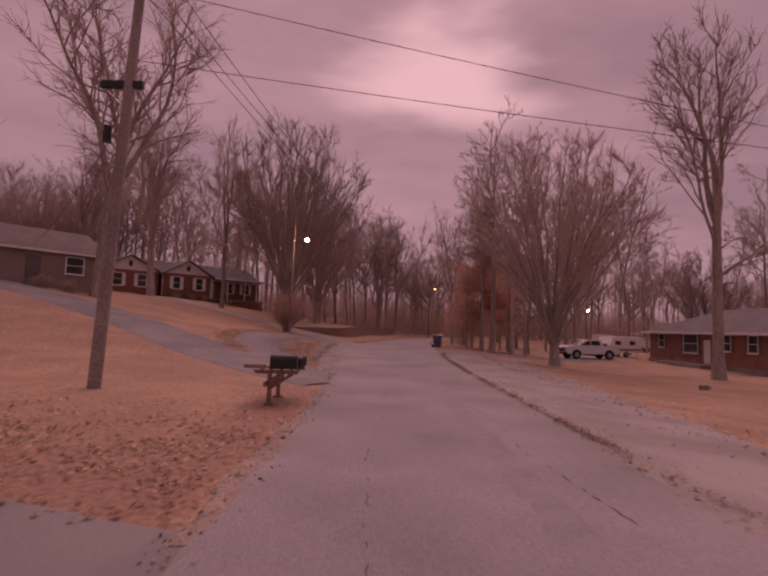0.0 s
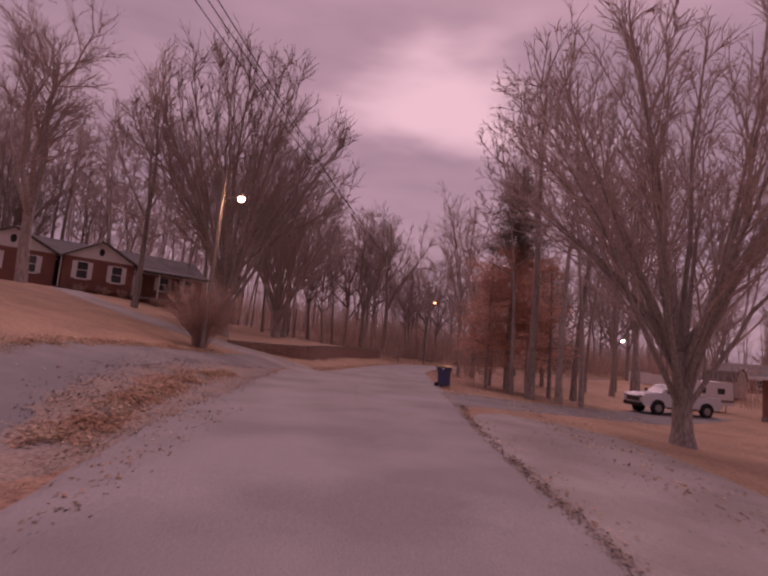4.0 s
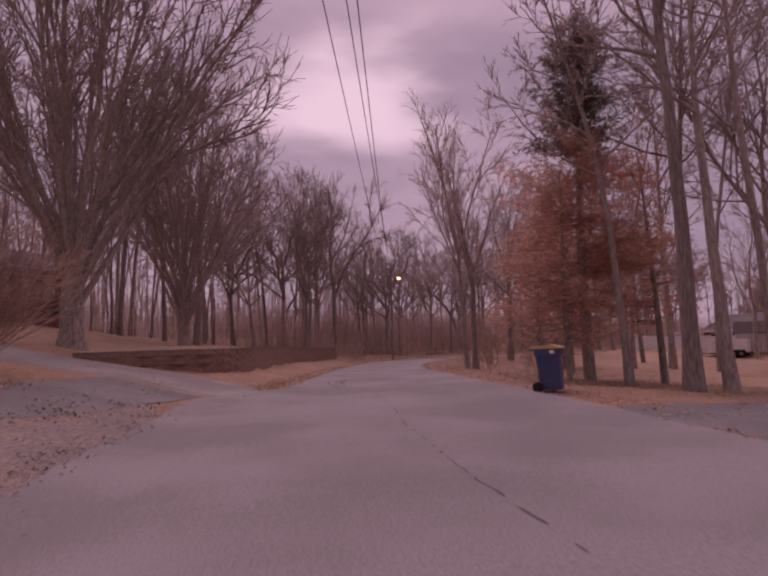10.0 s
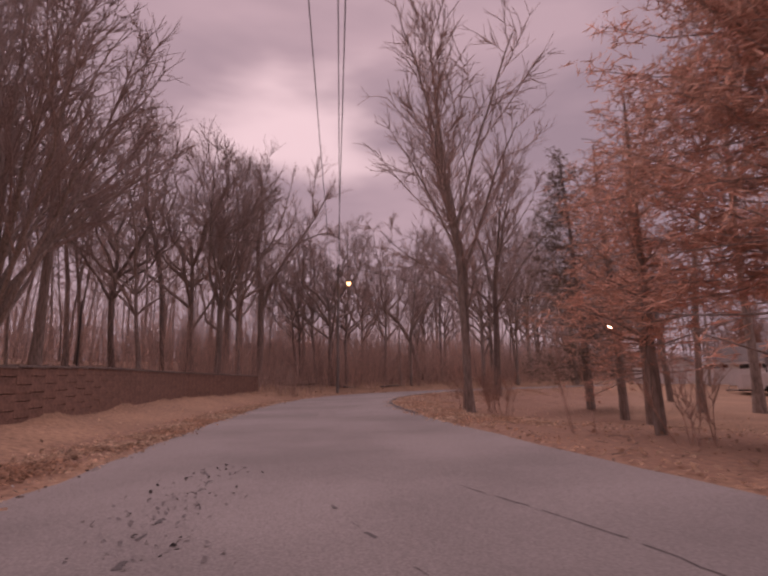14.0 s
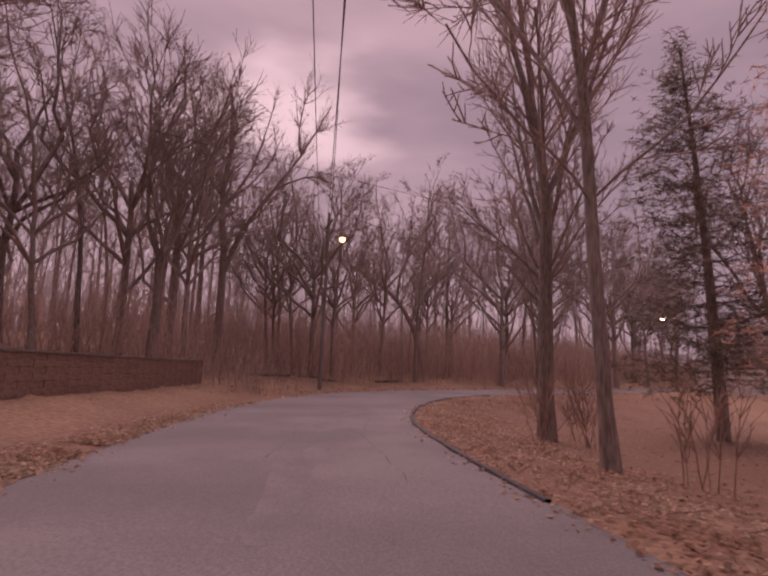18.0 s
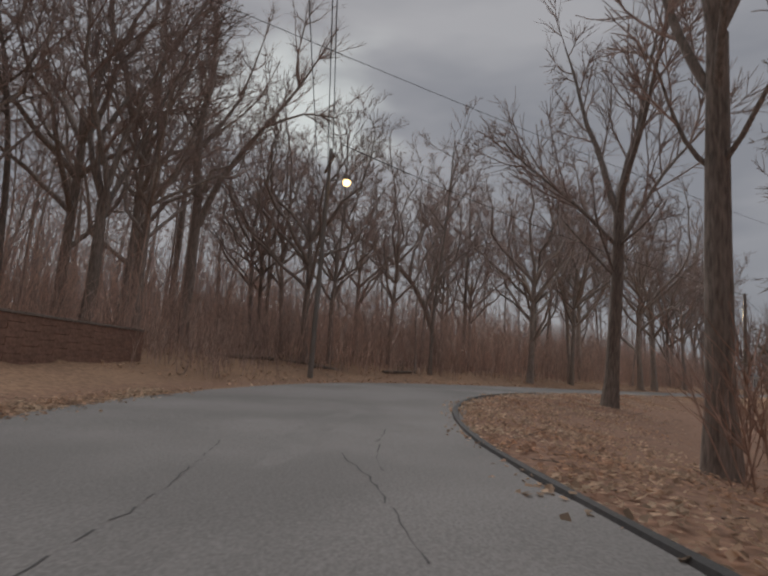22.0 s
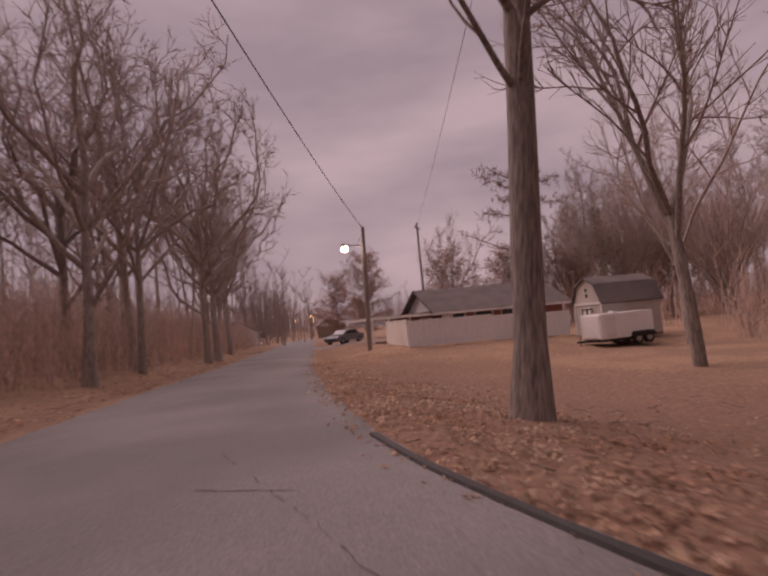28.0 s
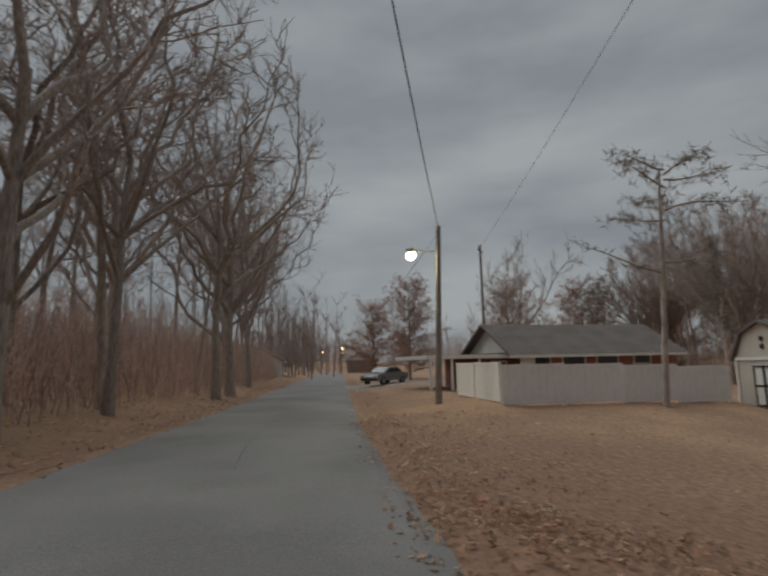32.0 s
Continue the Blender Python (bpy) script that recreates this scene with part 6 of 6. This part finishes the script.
# ---- far end of the lane ----
for k, (x, y, a, w) in enumerate(((88, 134.5, 30, 8), (120, 132, 25, 11), (150, 172, 25, 10))):
    fh = thing("far_house", pose(x, y, height(x, y) - 0.1, 0, 0, a), "small pale house far down the lane", "house", "far houses")
    part("wall", box(w, 6, 2.5, 0, 3, 0), WHITE if k == 0 else TAN, fh)
    gable_roof(fh, -w / 2, w / 2, 0, 6, 2.5, 1.6, SHINGLE)
    for u in (-w * 0.28, w * 0.25):
        window(fh, u, -0.005, 0.9, 1.1, 1.2)
    part("door", box(0.95, 0.06, 2.0, 0, -0.02, 0.02), DARK_SHINGLE, fh)
for x, y, h in ((104, 132.3, 5.0), (131, 145.5, 5.5), (152, 162.5, 5.5), (172, 166, 5.5)):
    lamp_pole(x, y, h + 0.8, (0, 0), (0.6, 0, height(x, y) + h), "far street lamp with a small pale light", glow=LAMP_GLOW, r=0.1)

# ---- leaves, stones, cracks and dead wood ----


def field_at(field, x, y):
    """The grid's values at many points at once."""
    u, v = np.clip((x - FX) / FS, 0, field.shape[1] - 2), np.clip((y - FY) / FS, 0, field.shape[0] - 2)
    i, j = u.astype(int), v.astype(int)
    a, b = u - i, v - j
    return (field[j, i] * (1 - a) + field[j, i + 1] * a) * (1 - b) + (field[j + 1, i] * (1 - a) + field[j + 1, i + 1] * a) * b


def leaf_litter(seed, count, bounds, chance, low, high, label, mat=None, lift=0.02):
    """Fallen leaves: bent blades lying at random on the ground; chance(x, y, left, right) thins them out."""
    rng = np.random.default_rng(seed)
    x, y = rng.uniform(bounds[0], bounds[1], count), rng.uniform(bounds[2], bounds[3], count)
    left, right = field_at(FIELD_D, x, y), field_at(FIELD_R, x, y)
    clump = np.array([noise.noise((a * 0.9, b * 0.9, seed)) for a, b in zip(x, y)])
    keep = rng.random(count) < chance(x, y, left, right) * np.clip(0.55 + 1.3 * clump, 0.05, 1)
    x, y = x[keep], y[keep]
    n = len(x)
    z = ground_height(x, y) + lift + rng.uniform(0, 0.03, n)
    turn, size = rng.uniform(0, 6.28, n), rng.uniform(low, high, n)
    tilt = rng.normal(0, 0.35, (n, 2))
    ux, uy = np.cos(turn), np.sin(turn)
    along_leaf = np.stack([ux, uy, tilt[:, 0]], 1) * size[:, None]
    across = np.stack([-uy, ux, tilt[:, 1]], 1) * (size * rng.uniform(0.3, 0.5, n))[:, None]
    mid = np.stack([x, y, z], 1)
    curl = np.stack([np.zeros(n), np.zeros(n), size * rng.uniform(0.1, 0.4, n)], 1)
    v = np.stack([mid - along_leaf * 0.5, mid - across + curl * 0.6, mid + along_leaf * 0.5 + curl * 0.5, mid + across + curl * 0.6,
                  mid + along_leaf * 0.12], 1).reshape(-1, 3)
    k = np.arange(n)[:, None] * 5
    f = np.concatenate([k + (0, 1, 4, 3), k + (1, 2, 3, 4)])
    me = quads("leaf_litter", v, f, mat or LEAF)
    return tagged(new("leaf_litter", me), label, "leaves", kind="stuff")


leaf_litter(1, 30000, (-11, -1.3, 0.5, 13), lambda x, y, l, r: ease(0.0, 0.4, l) * ease(13, 7, y) * ease(5.0, 5.8, y + 0.12 * x + 0.3) * 0.55, 0.05, 0.11, "brown leaves scattered over the verge beside the mailboxes")
leaf_litter(2, 120000, (3, 34, 61, 96), lambda x, y, l, r: ease(-0.5, 0.3, r) * (0.75 * ease(4.5, 1.5, r) + 0.12 * ease(24, 18, x)) * ease(22, 8, r), 0.045, 0.095, "brown and pale leaves heaped inside the bend")
leaf_litter(14, 80000, (4.5, 24, 62, 92), lambda x, y, l, r: ease(-0.25, 0.2, r) * ease(5.5, 1.2, r) * 0.9, 0.045, 0.095, "deep drift of pale brown leaves at the inner edge of the bend")
leaf_litter(3, 90000, (-6, 80, 83, 132), lambda x, y, l, r: ease(-0.2, 0.4, l) * (0.5 * ease(5, 2, l) + 0.25) * ease(14, 6, l), 0.07, 0.14, "brown leaf litter along the wood's edge")
leaf_litter(4, 22000, (2.5, 16, 44, 66), lambda x, y, l, r: ease(-0.2, 0.4, r) * (0.5 * ease(1.6, 0.4, r) + 0.16), 0.05, 0.11, "russet leaves and needles under the roadside conifers")
leaf_litter(5, 22000, (-9, 0.5, 20, 80), lambda x, y, l, r: ease(-0.35, 0.3, l) * (0.55 * ease(1.6, 0.3, l) + 0.06) * (1 - ease(32.5, 34, y) * ease(56, 54.5, y) * ease(2.4, 2.0, l)), 0.05, 0.1, "dead leaves gathered along the road's edge")
leaf_litter(6, 26000, (2.5, 12, 4, 44), lambda x, y, l, r: (0.4 * ease(-0.25, 0.1, r) * ease(0.9, 0.2, r) + 0.35 * ease(2.6, 3.4, r) * ease(6.5, 4.0, r)), 0.05, 0.1, "dead leaves along the gravel strip and the lawn's edge")
leaf_litter(7, 26000, (14, 60, 84, 106), lambda x, y, l, r: ease(-0.2, 0.2, r) * (0.55 * ease(2.2, 0.4, r) + 0.05), 0.06, 0.12, "brown leaves along the road beside the open lawn")

# crumbs of soil and turf along the ragged edges of the paving
leaf_litter(8, 26000, (-4, 0.5, 1, 34), lambda x, y, l, r: ease(-0.28, -0.05, l) * ease(0.5, 0.15, l) * 0.6, 0.03, 0.07, "dark soil and dead grass at the road's ragged edge", SOIL, 0.012)
leaf_litter(9, 26000, (-6, 4, 36, 88), lambda x, y, l, r: ease(-0.22, 0.0, l) * ease(0.45, 0.1, l) * 0.6 * ease(54, 56, y), 0.03, 0.08, "dark soil and dead grass at the road's ragged edge", SOIL, 0.012)
leaf_litter(10, 40000, (2.5, 62, 3, 112), lambda x, y, l, r: ease(-0.2, 0.0, r) * ease(0.4, 0.1, r) * 0.7, 0.03, 0.08, "dark soil and dead grass at the road's ragged edge", SOIL, 0.012)
leaf_litter(11, 3000, (-9.5, -4.6, 28, 54), lambda x, y, l, r: ease(1.6, 2.2, l) * ease(4.4, 2.6, l) * 0.3, 0.03, 0.08, "turf crumbs and debris over the drive's apron", SOIL, 0.03)

# dark soil strip; its colour stands in for the shadow line at the edge's drop
ribbon("soil_shadow_edge", smooth_line(np.array([(-1.5, 4.8, 0.12), (-1.52, 6.5, 0.2), (-1.56, 8.5, 0.2), (-1.6, 10.5, 0.13), (-1.6, 12.0, 0.04)], float), 0.3), SOIL, 0.03,
       "dark soil strip with the edge's shadow line painted in, along the road", "soil", 0.1, seed=41, cross=5, skirt=0.02)

leaf_litter(12, 16000, (3.5, 9, 5, 42), lambda x, y, l, r: ease(-0.1, 0.2, r) * ease(4.2, 3.4, r) * 0.4, 0.015, 0.045, "loose pale gravel on the parking strip", STONE, 0.03)
leaf_litter(13, 7000, (-12, -2, 49, 58), lambda x, y, l, r: ease(0.2, 0.6, l) * 0.25, 0.015, 0.05, "loose gravel on the curving drive", STONE, 0.03)




def line_litter(seed, line, spread, count, low, high, label, mat=None, lift=0.02, pile=0.0):
    """Leaves heaped along a line of x, y: spread is how far they stray, pile how high the heap is."""
    rng = np.random.default_rng(seed)
    line = smooth_line(np.array([(*q, 0) for q in line], float), 0.2)
    k = rng.integers(0, len(line), count)
    away = rng.normal(0, 1, (count, 2))
    x, y = line[k, 0] + away[:, 0] * spread, line[k, 1] + away[:, 1] * spread
    keep = np.array([noise.noise((a * 1.1, b * 1.1, seed)) for a, b in zip(x, y)]) > rng.uniform(-0.5, 0.35, count)
    x, y, away = x[keep], y[keep], away[keep]
    n = len(x)
    z = ground_height(x, y) + lift + rng.uniform(0, 0.03, n) + pile * np.exp(-(away ** 2).sum(1)) * rng.random(n)
    turn, size, tilt = rng.uniform(0, 6.28, n), rng.uniform(low, high, n), rng.normal(0, 0.35, (n, 2))
    u = np.stack([np.cos(turn), np.sin(turn), tilt[:, 0]], 1) * size[:, None]
    w = np.stack([-np.sin(turn), np.cos(turn), tilt[:, 1]], 1) * (size * rng.uniform(0.3, 0.5, n))[:, None]
    mid = np.stack([x, y, z], 1)
    v = np.stack([mid - u * 0.5, mid - w, mid + u * 0.5, mid + w], 1).reshape(-1, 3)
    v[1::4, 2] += size * 0.15
    v[3::4, 2] += size * 0.15
    return tagged(new("leaf_litter", quads("leaf_litter", v, np.arange(4 * n).reshape(-1, 4), mat or LEAF)), label, "leaves", kind="stuff")


RIDGE = [(-4.3, 27.5), (-5.0, 31.0), (-5.6, 35.0), (-6.0, 39.0), (-5.8, 42.5)]
line_litter(21, RIDGE, 0.26, 15000, 0.05, 0.12, "thick ridge of dead leaves on the verge", pile=0.14)
line_litter(22, RIDGE, 0.8, 3000, 0.03, 0.08, "dead leaves and soil strewn over the verge", SOIL, 0.015)
line_litter(23, [(-3.4, 23.5), (-3.7, 28), (-4.1, 33), (-4.4, 38), (-4.7, 43), (-4.8, 48)], 0.22, 7000, 0.015, 0.045, "crumbled soil along the lane's worn shoulder", SOIL, 0.02)
line_litter(24, [(-7.2, 26.5), (-9.2, 30), (-10.3, 35), (-10.5, 40), (-9.8, 44.5), (-8.4, 48.5)], 0.35, 14000, 0.04, 0.1, "leaves caught along the foot of the bank", pile=0.05)
line_litter(25, [(-5.2, 28.8), (-6.4, 32), (-7.2, 36), (-7.5, 40), (-7.0, 44), (-5.6, 48.5)], 0.4, 4000, 0.03, 0.07, "leaves and turf over the edge of the side lane", mat=SOIL)
line_litter(26, [(4.15, 6), (3.95, 12), (3.85, 18), (3.75, 24), (3.8, 30), (3.9, 36), (4.3, 39.5)], 0.09, 12000, 0.02, 0.05, "dark soil in the seam between lane and gravel strip", SOIL, 0.03)
line_litter(27, [(-3.0, 54.6), (-3.2, 56.5), (-2.6, 59), (-2.0, 62), (-1.3, 66), (-0.4, 71), (0.8, 76), (2.4, 80.5)], 0.28, 20000, 0.04, 0.1, "leaves and broken edging along the foot of the verge")


def crack(points, width, seed, label="dark tar-filled crack in the asphalt", broken=0.0, mat=SEAM):
    """A crooked dark line lying on the road; broken: how much of it is gaps."""
    rng = np.random.default_rng(seed)
    line = smooth_line(np.array([(*p, 0) for p in points], float), 0.14)
    line[:, 0] += np.cumsum(rng.normal(0, 0.008, len(line)))
    line[:, :2] += rng.normal(0, 0.012, (len(line), 2))
    tang = np.gradient(line[:, :2], axis=0)
    tang /= np.linalg.norm(tang, axis=1, keepdims=True) + 1e-9
    side = np.stack([-tang[:, 1], tang[:, 0]], 1)
    w = 0.6 * width * rng.uniform(0.1, 0.85, len(line))[:, None]
    z = ground_height(line[:, 0], line[:, 1])[:, None] + 0.0385
    a, b = np.hstack([line[:, :2] - side * w, z]), np.hstack([line[:, :2] + side * w, z])
    verts = np.stack([a, b], 1).reshape(-1, 3)
    faces = [(2 * k, 2 * k + 2, 2 * k + 3, 2 * k + 1)[::-1] for k in range(len(line) - 1) if rng.random() >= 0.12 + broken * 0.8]
    return tagged(new("road_crack", mesh_of("road_crack", verts, faces, mat)), label, "crack", "cracks in the lane", "structure")


crack([(0.2, 51.5), (0.2, 49.5), (0.1, 46.8), (0.0, 45.2), (0.0, 43.5), (0.05, 41.0), (0.3, 37.5)], 0.035, 1, broken=0.35)
crack([(4.65, 73.0), (4.6, 71.5), (4.5, 70.5), (4.35, 69.0), (4.1, 67.2)], 0.018, 2, broken=0.15)
crack([(5.6, 74.6), (5.2, 73.4), (5.0, 72.8), (4.8, 71.9)], 0.016, 3, broken=0.2)
crack([(3.5, 73.6), (3.3, 72.2), (3.0, 70.8), (2.5, 69.2)], 0.02, 4, broken=0.35)
crack([(13.3, 87.3), (13.35, 86.3)], 0.025, 5)
crack([(14.6, 88.0), (13.6, 86.9), (12.6, 85.8), (11.7, 84.8), (10.6, 83.4)], 0.02, 6, broken=0.2)
crack([(2.2, 13.5), (2.5, 11.8), (2.6, 10.4), (2.5, 9.2), (2.7, 7.4), (2.9, 5.5)], 0.045, 7, broken=0.6)
crack([(0.15, 15.5), (0.2, 12.5), (0.1, 10.6), (0.0, 9.0), (0.05, 6.5), (0.1, 4.0)], 0.03, 8, broken=0.72)
crack([(2.1, 55.0), (2.4, 53.4), (2.45, 52.0), (2.2, 50.0)], 0.02, 9, broken=0.3)
crack([(-0.6, 57.2), (-0.4, 56.4), (-0.55, 55.2), (-0.7, 53.9), (-0.6, 52.4)], 0.06, 10, broken=0.5)
crack([(0.7, 54.6), (0.85, 53.4), (1.0, 52.3)], 0.045, 11, broken=0.6)
crack([(24.0, 94.2), (27.0, 96.1), (31.0, 98.2), (36.0, 100.6)], 0.025, 13, broken=0.25)


def road_patch(points, label, mat, seed, lift=0.0368):
    """A worn darker track on the asphalt: rows of x, y, half width."""
    return ribbon("road_stain", smooth_line(np.array(points, float), 0.25), mat, lift, label, "stain", 0.12, seed=seed, cross=5, skirt=0.002)


STAIN = material("darkened_asphalt", (0.19, 0.179, 0.174), 0.9, grain=45, spread=0.22, bump=0.35, second=(0.22, 0.208, 0.202), big=1.6)
road_patch([(3.6, 70.6, 0.1), (3.25, 69.4, 0.2), (2.8, 68.1, 0.24), (2.5, 67.0, 0.22), (2.1, 65.2, 0.08)], "dark worn wheel track on the asphalt", STAIN, 31)
road_patch([(6.3, 77.6, 0.08), (5.5, 76.4, 0.2), (4.6, 74.4, 0.26), (4.2, 73.2, 0.2), (3.8, 72.0, 0.06)], "dark worn wheel track on the asphalt", STAIN, 32)
line_litter(28, [(-0.35, 57.2), (-0.45, 56.2), (-0.6, 55.0), (-0.6, 53.6)], 0.28, 380, 0.02, 0.06, "dark crumbs and damp specks on the asphalt", STAIN, 0.03)
road_patch([(1.9, 20.0, 0.06), (1.95, 14.0, 0.2), (2.0, 8.0, 0.22), (2.1, 1.0, 0.2)], "faint worn wheel track on the asphalt", STAIN, 34)

sx, sy = 16.8, 28.0
stump = thing("tree_stump", pose(sx, sy, height(sx, sy)), "low weathered stump standing in the lawn", "stump")
part("stem", rod(0.3, (0, 0, -0.05), (0, 0, 0.24), 0.25, 12), WOOD_DEAD, stump)
part("cut_face", rod(0.23, (0, 0, 0.238), (0, 0, 0.25), 0.22, 12), TIMBER, stump, "paler sawn top")

# dead wood in front of the trees outside the bend
for k, (x, y, turn, ln, r) in enumerate(((3.2, 92.6, 12, 4.6, 0.13), (8.6, 93.6, 20, 2.6, 0.16), (6.0, 94.4, -8, 3.4, 0.1), (-1.6, 89.2, 30, 2.4, 0.09), (12.6, 95.6, 25, 2.2, 0.1), (-4.8, 91.0, -15, 3.0, 0.11))):
    log_rng = np.random.default_rng(300 + k)
    a = radians(turn)
    ex, ey = ln / 2 * math.cos(a), ln / 2 * math.sin(a)
    base = min(height(x - ex, y - ey), height(x, y), height(x + ex, y + ey))
    log = thing("fallen_log", pose(x, y, base + r * 0.8, 0, 0, turn), "dark rotting log lying on the leaf litter", "log", "fallen logs")
    stem = bough(log_rng, (-ln / 2, 0, 0), (1, 0, 0.04), ln, r, r * 0.7, 8, 0.05, 0)
    part("stem", quads("stem", *tubes([stem], 9), WOOD_DEAD, True), WOOD_DEAD, log)
    for _ in range(3):
        j = log_rng.integers(2, 7)
        stub = bough(log_rng, stem[0][j], (log_rng.normal(0, 0.6), log_rng.normal(0, 0.6), 0.8), log_rng.uniform(0.4, 1.1), r * 0.35, 0.012, 4, 0.1, 0.02)
        part("broken_branch", quads("broken_branch", *tubes([stub], 5), WOOD_DEAD), WOOD_DEAD, log)


def fallen_twigs(seed, count, bounds, inside, label):
    rng, paths = np.random.default_rng(seed), []
    for _ in range(count):
        x, y = rng.uniform(bounds[0], bounds[1]), rng.uniform(bounds[2], bounds[3])
        if inside(lookup(FIELD_D, x, y), lookup(FIELD_R, x, y)):
            a = rng.uniform(0, 6.28)
            paths.append(bough(rng, (x, y, height(x, y) + 0.03), (math.cos(a), math.sin(a), 0.05), rng.uniform(0.15, 0.55), 0.008, 0.004, 4, 0.15, 0))
    return tagged(new("fallen_twigs", quads("fallen_twigs", *tubes(paths, 4), WOOD_DEAD)), label, "twigs", kind="stuff")


fallen_twigs(401, 900, (-6, 60, 84, 122), lambda l, r: 0.3 < l < 9, "thin fallen twigs on the wood's leafy edge")
fallen_twigs(402, 420, (3, 24, 50, 90), lambda l, r: 0.3 < r < 9, "thin fallen twigs on the lawn inside the bend")
